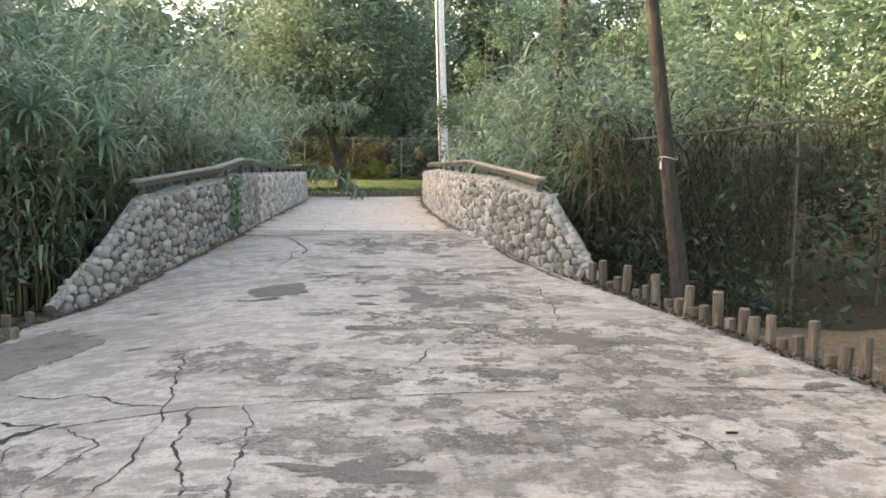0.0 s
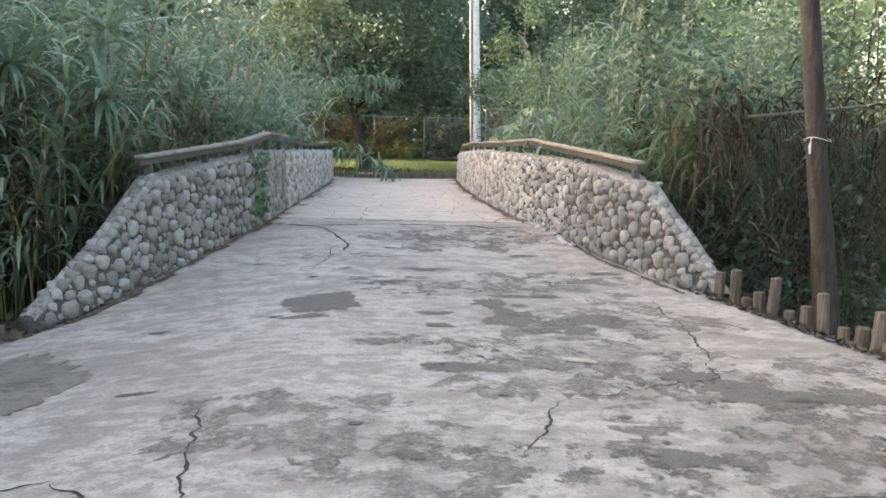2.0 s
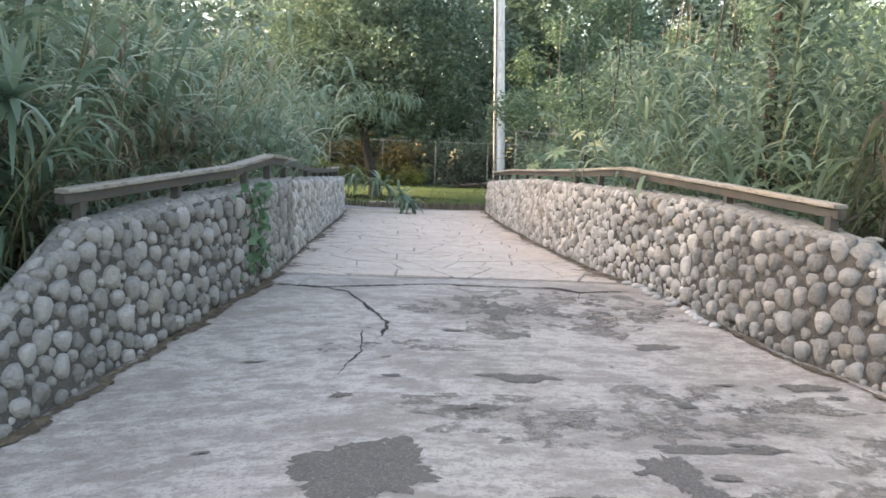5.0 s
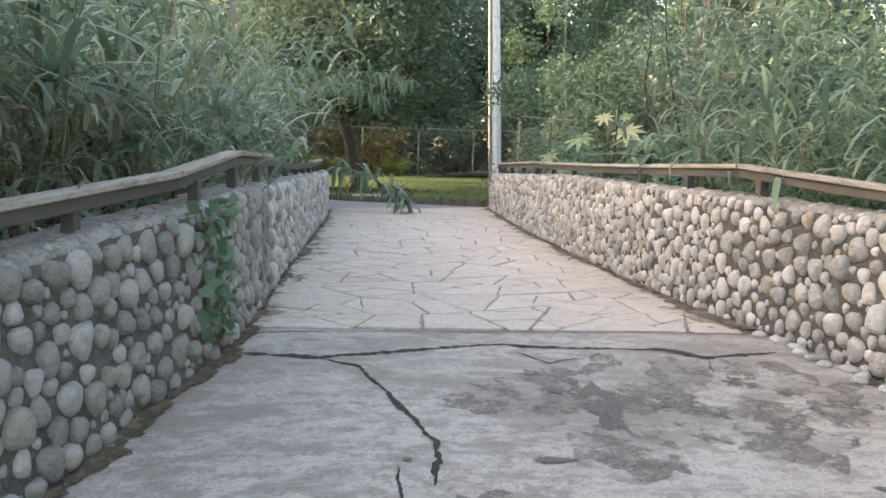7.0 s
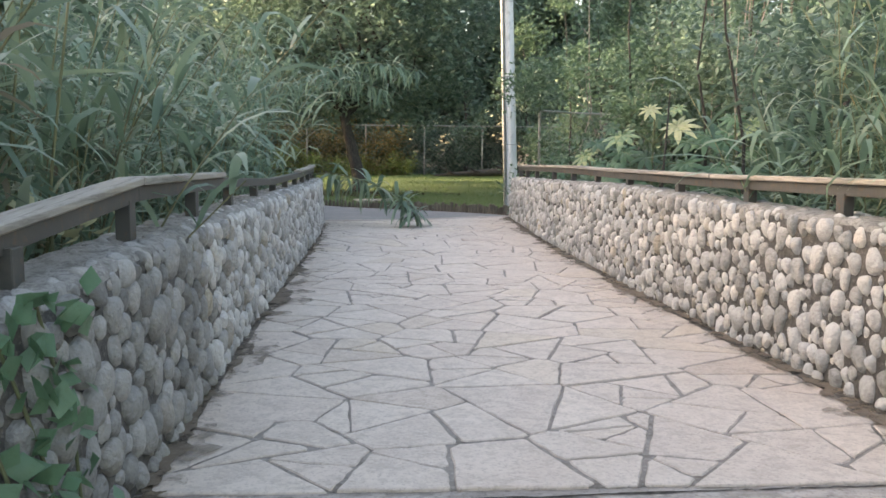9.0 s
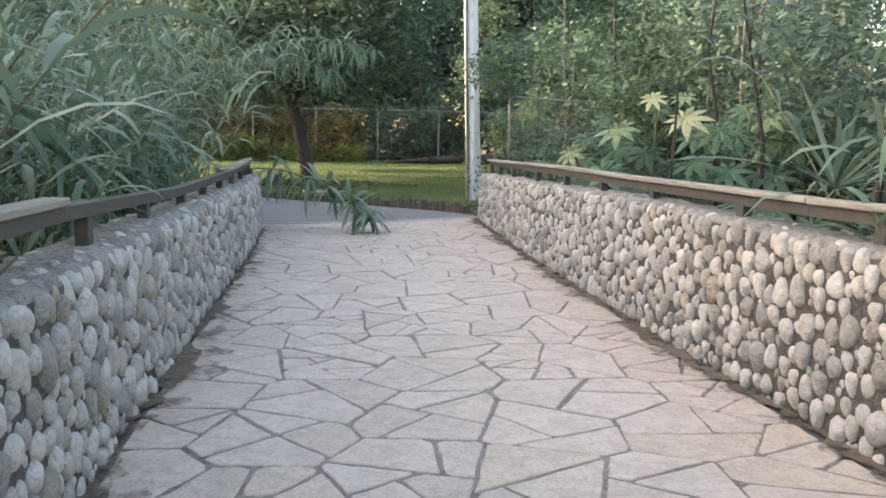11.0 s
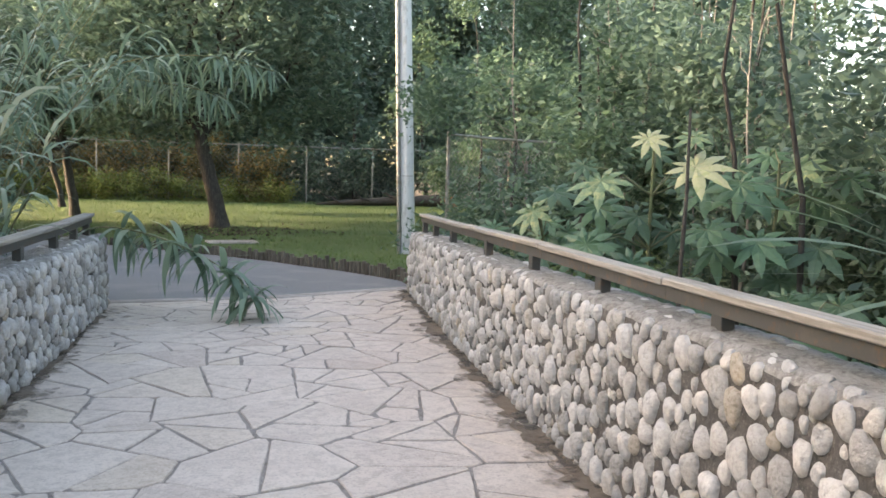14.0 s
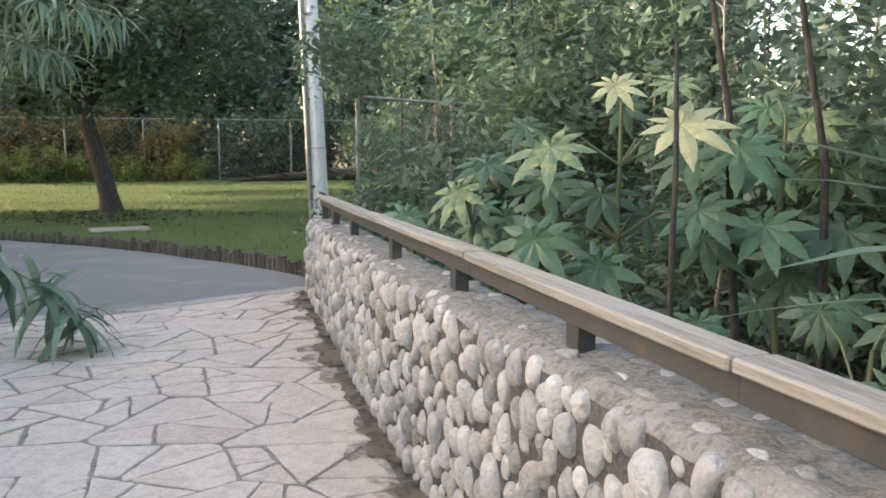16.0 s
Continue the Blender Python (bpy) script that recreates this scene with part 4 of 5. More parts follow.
# ---- pole, fences, fallen trunk ----
t = thing("utility_pole", (3.42, 9.6, -0.42), "tall pale grey concrete utility pole with a conduit", "pole")
tube("shaft", [(0.02, 0, -0.2), (-0.03, 0, 1.4), (-0.20, 0, 6.0), (-0.42, 0, 12.0)], [0.20, 0.19, 0.165, 0.13], POLE, t, 14)
tube("conduit", [(-0.215, -0.09, -0.2), (-0.265, -0.09, 1.4), (-0.41, -0.08, 6.0), (-0.60, -0.07, 11.8)], 0.055, GALV, t, 8, "dull metal conduit pipe")
for zz, xx in ((2.1, -0.09), (4.3, -0.165), (6.7, -0.25)):
    ring = [(xx + 0.235 * math.cos(a) - 0.03, 0.215 * math.sin(a) - 0.01, zz) for a in np.linspace(0, 2 * math.pi, 17)]
    tube("strap", ring, 0.009, GALV, t, 5, "steel strap")


def fence(name, pts, tops, label, rails, r=0.03, material=None, mesh=None):
    root = thing(name, pts[0], label, "fence")
    o = np.array(pts[0], float)
    m = material or GALV
    for p, h in zip(pts, tops):
        if h is None:
            continue
        tube("post", np.array([(p[0], p[1], p[2] - 0.2), (p[0], p[1], h)]) - o, r, m, root, 7)
    for zs in rails:
        for i in range(len(pts) - 1):
            if zs[i] is None or zs[i + 1] is None:
                continue
            a, b = np.array([*pts[i][:2], zs[i]]), np.array([*pts[i + 1][:2], zs[i + 1]])
            tube("rail", np.array([a, (a + b) / 2 - [0, 0, 0.012], b]) - o, r * 0.75, m, root, 6)
    if mesh:
        step, w = mesh
        P, R = [], []
        for i in range(len(pts) - 1):
            a, b = np.array(pts[i], float), np.array(pts[i + 1], float)
            L = np.linalg.norm(b[:2] - a[:2])
            H = min(h for h in (1.7 if tops[i] is None else tops[i], tops[i + 1])) - max(a[2], b[2]) - 0.08
            for u in np.arange(-H, L, step):
                for sgn in (1, -1):
                    u0, u1 = max(u, 0), min(u + H, L)
                    if u1 <= u0:
                        continue
                    z0, z1 = (u0 - u, u1 - u) if sgn > 0 else (H - (u0 - u), H - (u1 - u))
                    za, zb = a[2] + (b[2] - a[2]) * u0 / L, a[2] + (b[2] - a[2]) * u1 / L
                    P.append([(*(a[:2] + (b[:2] - a[:2]) * u0 / L), za + z0), (*(a[:2] + (b[:2] - a[:2]) * u1 / L), zb + z1)])
                    R.append([w, w])
        v, f = tube_arrays(np.array(P) - o, np.array(R), 3)
        arrays("chain_link", v, f, m, root)
    return root


fx = np.arange(-5.9 - 9 * 3.76, 24, 3.76)
fp = [(float(x), 36.9, float(ground_z(x, 36.9)) + 0.05) for x in fx]
fence("chain_link_fence", fp, [p[2] + 3.3 for p in fp], "tall chain-link fence along the far side of the lawn", [[p[2] + 3.25 for p in fp]], 0.045, GALV, (0.3, 0.005))
fp = [(4.6, -17.54, -1.5), (8.49, -15.04, -1.5), (11.2, -13.3, -1.5), (13.9, -11.6, -1.4)]
fence("chain_link_fence", fp, [None, 2.2, 2.3, 2.4], "old chain-link fence overgrown with dry vines", [[1.62, 2.08, 2.16, 2.25], [None, 0.24, 0.3, 0.36]], 0.034, RUSTY, (0.14, 0.003))
fp = [(3.2, 3.3, -0.3), (5.2, 4.9, -0.3), (7.2, 6.5, -0.3)]
fence("chain_link_fence", fp, [2.55, 2.55, 2.6], "short run of chain-link fence beside the shrubs", [[2.5, 2.5, 2.55]], 0.035, GALV, (0.12, 0.003))

LOG = np.array([5.6, 34.8, -0.2])
t = thing("fallen_log", tuple(LOG), "dark fallen tree trunk lying on the lawn", "log")
p = np.array([(2.1, 34.5, -0.05), (3.4, 34.6, 0.03), (4.8, 34.8, 0.10), (6.4, 34.9, 0.18), (8.0, 35.0, 0.23), (9.2, 35.0, 0.26)])
tube("trunk", p - LOG, [0.05, 0.13, 0.20, 0.26, 0.31, 0.36], BARK, t, 9)
for a in ((3.4, 34.5, 0.05), (5.0, 34.6, 0.2), (6.6, 34.7, 0.3), (7.4, 34.7, 0.35)):
    q, rr = limb(a, (a[0] - random.uniform(0.6, 1.4), a[1] - random.uniform(-0.2, 0.4), a[2] + random.uniform(0.2, 0.5)), 0.09, 0.02, 0.06)
    tube("limb", q - LOG, rr, BARK, t, 6)
bm = bmesh.new()
bmesh.ops.create_icosphere(bm, subdivisions=3, radius=0.5)
for v in bm.verts:
    v.co *= 1 + 0.3 * noise.noise(v.co * 5)
bmesh.ops.translate(bm, verts=bm.verts, vec=(4.0, 0.15, 0.42))
ROOTWOOD = mat("torn_root_wood", (0.30, 0.15, 0.07), 0.9, vary=((8, 0.4, (0.14, 0.08, 0.05), ONE),), bump=((12, 0.8, 0.05),))
part("root_plate", bm, ROOTWOOD, t, "torn orange-brown root end")
bm = bmesh.new()
box(bm, (-1.2, 12.3, -0.35), (1.4, 0.7, 0.10), 0.25, 0.03)
tagged(part("stone_slab", bm, CONCRETE), "flat pale stone slab lying at the lawn's edge", "slab")


# ---- castor plants behind the handrail ----
def castor_mesh(k):
    """A palmate leaf of nine deep, toothed lobes, its stalk at the origin, its middle lobe along +x."""
    r = random.Random(k)
    n = 9
    bm = bmesh.new()
    c = bm.verts.new((0, 0, 0))
    half = math.radians(312 / (n - 1)) / 2
    lobes = []
    for i in range(n):
        a = math.radians(-156 + 312 * i / (n - 1)) + r.uniform(-0.05, 0.05)
        L = (1.0 - 0.48 * (abs(a) / math.radians(156)) ** 1.6) * r.uniform(0.9, 1.06)
        droop = r.uniform(0.10, 0.24)
        lift = lambda q: 0.03 - droop * q * q

        def at(t, w, z=0.0):
            q = t * L
            return bm.verts.new((q * math.cos(a) - w * L * math.sin(a), q * math.sin(a) + w * L * math.cos(a), lift(q) + z))
        spine = [at(0.34, 0, 0.02), at(0.55, 0, 0.02), at(0.76, 0, 0.015), at(1.0, 0)]
        wide = [(0.34, math.tan(half) * 0.34), (0.46, 0.145), (0.52, 0.130), (0.62, 0.135), (0.69, 0.105), (0.78, 0.09), (0.85, 0.055)]
        sides = []
        for sgn in (-1, 1):
            sides.append([at(t, sgn * w * r.uniform(0.92, 1.08)) for t, w in wide[1:]])
        lobes.append((a, L, spine, sides))
    pits = []
    for i in range(n + 1):
        a = math.radians(-156 + 312 * (i - 0.5) / (n - 1))
        q = 0.36 * (1.0 - 0.4 * (min(abs(a), 2.72) / 2.72) ** 1.6)
        pits.append(bm.verts.new((q * math.cos(a), q * math.sin(a), -0.02)))
    for i, (a, L, spine, sides) in enumerate(lobes):
        for side, pit in ((sides[0], pits[i]), (sides[1], pits[i + 1])):
            seq = [pit] + side + [spine[3]]
            rib = [spine[0], spine[0], spine[1], spine[1], spine[2], spine[2], spine[3], spine[3]]
            bm.faces.new((c, pit, spine[0]))
            for j in range(len(seq) - 1):
                loop = []
                for v in (seq[j], seq[j + 1], rib[j + 1], rib[j]):
                    if v not in loop:
                        loop.append(v)
                if len(loop) > 2:
                    bm.faces.new(loop)
    bmesh.ops.recalc_face_normals(bm, faces=bm.faces)
    me = bpy.data.meshes.new("leaf")
    bm.to_mesh(me)
    bm.free()
    return me


green = [castor_mesh(k) for k in range(4)]
for me in green:
    me.materials.append(CASTOR)
yellow = castor_mesh(9)
yellow.materials.append(CASTOR_YELLOW)
half_yellow = castor_mesh(11)
half_yellow.materials.append(CASTOR_PALE)


def castor(foot, leaves, label, extra=1):
    """leaves: rows (x, y, z, radius, yellow); each blade hangs tilted out from its stalk, towards the light of the open bridge."""
    t = thing("castor_plant", foot, label, "plant", "castor plants behind the handrail")
    o = np.array(foot, float)
    top = np.array([foot[0], foot[1], max(l[2] for l in leaves) - 0.1])
    p, r = limb(foot, top, 0.035, 0.014, 0.05, 8)
    tube("stem", p - o, r, CASTOR_STEM, t, 7)
    rich = random.Random(int(foot[0] * 100))
    more = [(x + rich.uniform(-0.3, 0.4), y + rich.uniform(0.25, 0.7), z + rich.uniform(-0.5, 0.0), size * rich.uniform(0.8, 1.0), 0) for _ in range(extra) for x, y, z, size, yel in leaves]
    for x, y, z, size, yel in leaves + more:
        size *= 1.22
        k = int(np.argmin(np.abs(p[:, 2] - (z - 0.28))))
        tip = np.array([x, y, z])
        path = np.array([p[k], (p[k] + tip) / 2 + [0, 0, 0.10], tip])
        tube("petiole", path - o, [0.011, 0.008, 0.006], CASTOR_STEM, t, 5)
        ob = new("leaf", yellow if yel == 1 else half_yellow if yel == 2 else random.choice(green))
        ob.parent = t
        n = Vector((-0.42 + rich.uniform(-0.3, 0.3), -0.62 + rich.uniform(-0.2, 0.25), 0.62 + rich.uniform(-0.15, 0.3))).normalized()
        out = Vector((0.25 * (x - foot[0]) + rich.uniform(-0.5, 0.3), -0.35, -0.55 + rich.uniform(-0.2, 0.2)))
        ax = (out - n * out.dot(n)).normalized()
        m = Matrix((ax, n.cross(ax), n)).transposed().to_4x4()
        ob.matrix_local = Matrix.Translation(tip - o) @ m @ Matrix.Diagonal((size, size, size, 1))
        if yel:
            tagged(ob, "yellowed lobed leaf" if yel == 1 else "pale lobed leaf, partly yellow")


castor((3.8, -4.4, float(ground_z(3.8, -4.4))), [(4.08, -4.75, 1.89, 0.4, 1), (3.65, -4.6, 2.16, 0.23, 1), (3.25, -4.4, 1.73, 0.36, 2), (3.71, -4.3, 1.38, 0.32, 0), (2.9, -5.0, 1.14, 0.34, 0), (3.31, -5.1, 0.97, 0.31, 0), (4.24, -4.75, 1.28, 0.35, 0), (3.14, -4.2, 1.88, 0.2, 0), (4.13, -4.6, 2.19, 0.21, 2), (3.99, -5.2, 0.57, 0.24, 0), (3.6, -5.1, 0.62, 0.26, 0)], "broad lobed castor plant with one yellowed leaf")
castor((5.2, -4.4, float(ground_z(5.2, -4.4))), [(4.66, -4.6, 1.73, 0.38, 0), (4.69, -4.9, 1.18, 0.36, 0), (5.3, -5.0, 1.13, 0.41, 0), (5.56, -4.2, 1.94, 0.35, 2), (6.19, -4.2, 1.84, 0.27, 0), (5.03, -5.3, 0.67, 0.29, 0), (6.08, -4.0, 1.55, 0.39, 0), (5.33, -4.0, 2.06, 0.28, 0), (5.08, -4.7, 0.77, 0.31, 0)], "tall castor plant with broad dark green leaves")
castor((2.95, -3.3, float(ground_z(2.95, -3.3))), [(2.8, -3.6, 1.38, 0.29, 2), (2.97, -3.8, 1.6, 0.31, 0), (2.5, -3.1, 1.15, 0.23, 0), (3.05, -3.3, 1.1, 0.27, 0), (2.75, -4.1, 0.95, 0.26, 0)], "smaller castor plant leaning towards the handrail")
castor((4.3, -6.4, float(ground_z(4.3, -6.4))), [(4.2, -6.7, 0.5, 0.3, 0), (4.7, -6.2, 0.75, 0.3, 0), (3.8, -6.3, 0.4, 0.28, 0), (4.5, -6.8, 0.2, 0.28, 0), (5.0, -6.6, 0.6, 0.3, 0), (3.7, -6.8, 0.1, 0.26, 0)], "low castor plant in the shade below the handrail")
t = thing("garden_stake", (3.62, -5.45, float(ground_z(3.62, -5.45))), "slim bare brown stick standing among castor leaves", "stake")
zz = t.location.z
tube("stick", [(0, 0, -0.1), (0.02, 0.02, 1.0 - zz), (0.08, 0.1, 1.6 - zz), (0.2, 0.35, 2.42 - zz)], [0.022, 0.02, 0.018, 0.012], BARK, t, 7)


# ---- arching cane branches ----
def cane_branch(name, path, r, n, length, label, hang, upfrac=0.15, wide=0.085, start=0.15):
    path = np.array(path, float)
    k = np.linspace(0, len(path) - 1, 17)
    fine = np.stack([np.interp(k, np.arange(len(path)), path[:, i]) for i in range(3)], -1)
    for _ in range(2):
        fine[1:-1] = (fine[:-2] + 2 * fine[1:-1] + fine[2:]) / 4
    t = thing(name, tuple(path[0]), label, "branch")
    o = fine[0]
    t.location = o
    tube("stem", fine - o, np.linspace(r, r * 0.3, 17), CANE, t, 6)
    fr = rng.uniform(start, 1.0, n) * 16
    i0 = np.minimum(fr.astype(int), 15)
    w = (fr - i0)[:, None]
    base = fine[i0] * (1 - w) + fine[i0 + 1] * w - o
    el = np.where(rng.uniform(0, 1, n) < upfrac, rng.uniform(0.3, 1.0, n), rng.uniform(-1.0, 0.15, n))
    L = length * rng.uniform(0.6, 1.2, n)
    v, f = blades(base, rng.uniform(0, 2 * np.pi, n), el, L, L * wide * rng.uniform(0.8, 1.2, n), rng.uniform(hang * 0.7, hang * 1.2, n), 6)
    arrays("leaves", v, f, REED, t)


cane_branch("cane_branch", [(-4.2, -0.4, 1.6), (-3.2, 0.0, 2.7), (-1.9, 0.5, 3.3), (-0.9, 0.8, 3.42), (0.0, 1.07, 3.25)], 0.02, 230, 0.6, "green cane arching high over the end of the bridge", 1.2)
cane_branch("cane_branch", [(-4.4, 0.2, 1.6), (-3.5, 0.6, 2.6), (-2.3, 0.9, 3.05), (-1.2, 1.1, 2.95), (-0.7, 1.2, 2.8)], 0.018, 200, 0.55, "lower leafy cane arching beside the other one", 1.2)
cane_branch("broken_cane", [(-2.6, -0.9, 0.8), (-2.06, -1.4, 1.02), (-1.35, -1.9, 0.93), (-0.75, -2.2, 0.72), (-0.3, -2.45, 0.42), (-0.14, -2.55, 0.22)], 0.015, 120, 0.6, "broken cane with limp leaves drooping onto the deck", 1.3, 0.1, 0.12, 0.15)

# creeper and large leaves on the other wall
t = thing("creeper", (-2.0, -16.05, 0.9), "dark green creeper hanging over the pebble wall", "plant")
m = 95
yy = rng.normal(-16.05, 0.16, m)
vv = rng.uniform(0.25, 1.05, m)
xf, zf = face(WALLS["left"], yy, vv)
ctr = np.stack([xf + rng.uniform(0.03, 0.10, m), yy, zf], -1) - np.array([-2.0, -16.05, 0.9])
v, f = leaflets(ctr, 0.10 * rng.uniform(0.7, 1.3, m), 0.75, 0.0)
arrays("leaves", v, f, CASTOR, t)
for a in (-15.9, -16.1, -16.25):
    q = [face(WALLS["left"], a + 0.1 * math.sin(4 * u), u) for u in (1.0, 0.75, 0.5, 0.3)]
    tube("vine", [(float(x) + 0.04 + 2.0, a + 0.1 * math.sin(4 * u) + 16.05, float(z) - 0.9) for (x, z), u in zip(q, (1.0, 0.75, 0.5, 0.3))], 0.007, CASTOR_STEM, t, 5)
t = thing("yellow_weed", (-2.45, -14.1, 0.6), "weed with yellow-green leaves above the handrail", "plant")
ctr = rng.normal((0, 0, 0.45), (0.16, 0.2, 0.08), (34, 3))
v, f = leaflets(ctr, 0.12, 0.7, 0.8)
arrays("leaves", v, f, CASTOR_YELLOW, t)
tube("stem", [(0, 0, -1.8), (0.02, 0, -0.4), (0, 0, 0.45)], 0.012, CASTOR_STEM, t, 5)
t = thing("broad_leaf_plant", (-3.4, -17.9, float(ground_z(-3.4, -17.9))), "plant with long broad bright green leaves beside the wall", "plant")
b = np.array([(0, 0, 0.9), (0, 0.1, 1.0), (0.1, -0.1, 0.95), (-0.1, 0, 1.1), (0.15, 0.3, 0.8)])
v, f = blades(b, np.array([-1.2, 0.3, -2.4, 2.2, -0.5]), np.array([0.5, 0.9, 0.6, 1.0, 0.4]), np.array([0.8, 0.7, 0.75, 0.8, 0.7]), np.array([0.2, 0.17, 0.18, 0.2, 0.17]), np.array([1.0, 1.3, 1.2, 1.4, 1.1]), 8)
arrays("leaves", v, f, CASTOR, t)
tube("stem", [(0, 0, -0.1), (0.02, 0, 0.5), (0, 0, 1.1)], 0.02, CASTOR_STEM, t, 6)

# dry vines and growth over the fence, the hollow's shade put into their colour
n = 900
u = rng.uniform(-0.5, 11.5, n) * rng.uniform(0.25, 1, n)
b = np.stack([3.95 + 0.842 * u, -17.58 + 0.539 * u, np.interp(u, [0, 5, 12], [1.45, 1.95, 2.2]) + np.where(rng.uniform(0, 1, n) < 0.6, rng.uniform(-0.25, 0.3, n), rng.uniform(-1.8, 0.0, n))], -1) + rng.normal(0, 0.2, (n, 3))
root = thing("dry_vines", (7.0, -16.0, 0.5), "tangle of dry brown vines hanging on the fence", "vines", kind="stuff")
o = np.array(root.location)
L = rng.uniform(0.4, 1.15, n)
v, f = blades(b - o, rng.uniform(0, 6.28, n), rng.uniform(-0.9, 0.7, n), L, L * 0.035, rng.uniform(1.2, 2.6, n))
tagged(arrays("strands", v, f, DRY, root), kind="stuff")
fence_side = lambda x, y: y > -17.5 + 0.64 * (x - 4.1)
foliage("canopy", 420, 3.9, 14, -17.4, -8.5, 2.9, 4.6, 75, 0.15, "dense creepers roofing over the fence", DARKLEAF, 0.5, 0.15, fence_side)
foliage("undergrowth", 240, 4.2, 14, -15, -8.5, 0.0, 3.0, 60, 0.14, "dry tangle behind the fence, shade put into its colour", DRY, 0.5, 0.2, lambda x, y: y > -15.3 + 0.64 * (x - 4.1))


# ---- litter and grass ----
def litter(name, n, pts, size, label, material):
    root = thing(name, tuple(pts.mean(0)), label, "litter", kind="stuff")
    v, f = leaflets(pts - np.array(root.location), size * rng.uniform(0.5, 1.4, len(pts)), 0.5, 1.5)
    tagged(arrays("leaves", v, f, material, root), kind="stuff")


yy = rng.uniform(-27, -19.6, 3000)
off = rng.exponential(0.5, 3000) - 0.12
xx = np.interp(yy, *RRX) + off
zz = np.where(off < 0.05, ramp_top(xx, yy), np.maximum(ground_z(xx, yy), -5)) + 0.012
litter("leaf_litter", 3000, np.stack([xx, yy, zz], -1), 0.07, "dry brown leaves along the ramp's edge", DRY)
yy = rng.uniform(-25, -19.8, 2600)
off = rng.exponential(0.6, 2600) - 0.1
xx = np.interp(yy, *RLX) - off
zz = np.where(off < 0.05, ramp_top(xx, yy), ground_z(xx, yy)) + 0.012
litter("leaf_litter", 2600, np.stack([xx, yy, zz], -1), 0.07, "dry brown leaves below the reeds", DRY)
xx, yy = rng.normal(-1.9, 1.6, 700), rng.normal(15.6, 1.1, 700)
litter("leaf_litter", 700, np.stack([xx, yy, ground_z(xx, yy) + 0.14], -1), 0.15, "fallen brown leaves round the tree's foot", DRY)
n = 60000
xx, yy = rng.uniform(-14, 12, n), 1 + 36 * rng.uniform(0, 1, n) ** 1.3
ok = (yy > np.where(xx < 2.3, np.interp(xx, *EDGE), 1.2) + 0.1)
xx, yy = xx[ok], yy[ok]
b = np.stack([xx, yy, ground_z(xx, yy) + 0.11], -1)
n = len(b)
root = thing("grass", (0, 12, -0.3), "short mown green grass", "grass", kind="stuff")
L = rng.uniform(0.05, 0.13, n)
v, f = blades(b - np.array([0, 12, -0.3]), rng.uniform(0, 6.28, n), rng.uniform(0.7, 1.5, n), L, L * 0.16, rng.uniform(0.2, 1.2, n), 2)
tagged(arrays("blades", v, f, GRASS, root), kind="stuff")


# ---- cracks and worn patches in the ramp ----
def crack(pts, w, parent=ramp, wob=0.03, zoff=0.004, flat=False):
    pts = np.array(pts, float)
    arc = np.concatenate([[0], np.cumsum(np.hypot(*np.diff(pts, axis=0).T))])
    s = np.arange(0, arc[-1], 0.025)
    x, y = np.interp(s, arc, pts[:, 0]), np.interp(s, arc, pts[:, 1])
    n = len(s)
    nx = np.gradient(y)
    ny = -np.gradient(x)
    ll = np.hypot(nx, ny) + 1e-9
    nx, ny = nx / ll, ny / ll
    seed = random.uniform(0, 99)
    jit = np.array([noise.noise((q * 2.6, seed, 0)) * 1.0 + noise.noise((q * 9, seed, 4)) * 0.6 + noise.noise((q * 23, seed, 1)) * 0.3 for q in s]) * wob
    wd = w * np.clip(np.array([0.75 + 0.8 * noise.noise((q * 3.3, seed, 8)) + 0.6 * noise.noise((q * 12, seed, 2)) + 0.7 * noise.noise((q * 27, seed, 6)) for q in s]), 0.12, 2) * np.clip(np.minimum(s, arc[-1] - s) / 0.25 + 0.15, 0, 1)
    x, y = x + nx * jit, y + ny * jit
    a = np.stack([x - nx * wd / 2, y - ny * wd / 2], -1)
    b = np.stack([x + nx * wd / 2, y + ny * wd / 2], -1)
    v = np.zeros((2 * n, 3))
    v[0::2, :2], v[1::2, :2] = a, b
    v[:, 2] = (ramp_top(v[:, 0], v[:, 1]) if not flat else 0.0) + zoff
    i = np.arange(n - 1) * 2
    return arrays("crack", v, np.stack([i, i + 1, i + 3, i + 2], -1), CRACK, parent)


crack([(-1.75, -15.95), (-1.11, -16.04), (-0.55, -15.83), (0.15, -15.62), (0.6, -15.74), (1.29, -15.77), (1.52, -15.99), (2.1, -15.8)], 0.07)
crack([(-1.77, -15.45), (-0.54, -15.30), (0.28, -15.27), (1.63, -15.23), (2.2, -15.25)], 0.016, wob=0.015)
crack([(-1.11, -16.04), (-0.83, -16.23), (-0.57, -16.99), (-0.43, -17.44), (-0.45, -17.95)], 0.04)
crack([(-0.62, -17.7), (-0.6, -18.3), (-0.72, -18.9)], 0.018)
crack([(1.52, -15.99), (1.45, -16.3)], 0.02)
crack([(0.2, -15.75), (0.4, -16.1), (0.7, -15.95)], 0.014)
crack([(-1.6, -24.9), (-0.36, -24.79), (0.92, -24.58), (2.2, -24.44), (3.1, -24.42), (4.5, -24.6)], 0.016, wob=0.02)
crack([(-0.93, -23.13), (-0.86, -23.83), (-0.81, -24.37), (-0.72, -24.93), (-0.67, -25.63), (-0.8, -26.33)], 0.018, wob=0.06)
crack([(-0.5, -24.73), (-0.45, -25.55), (-0.25, -26.06), (-0.2, -26.63)], 0.022, wob=0.06)
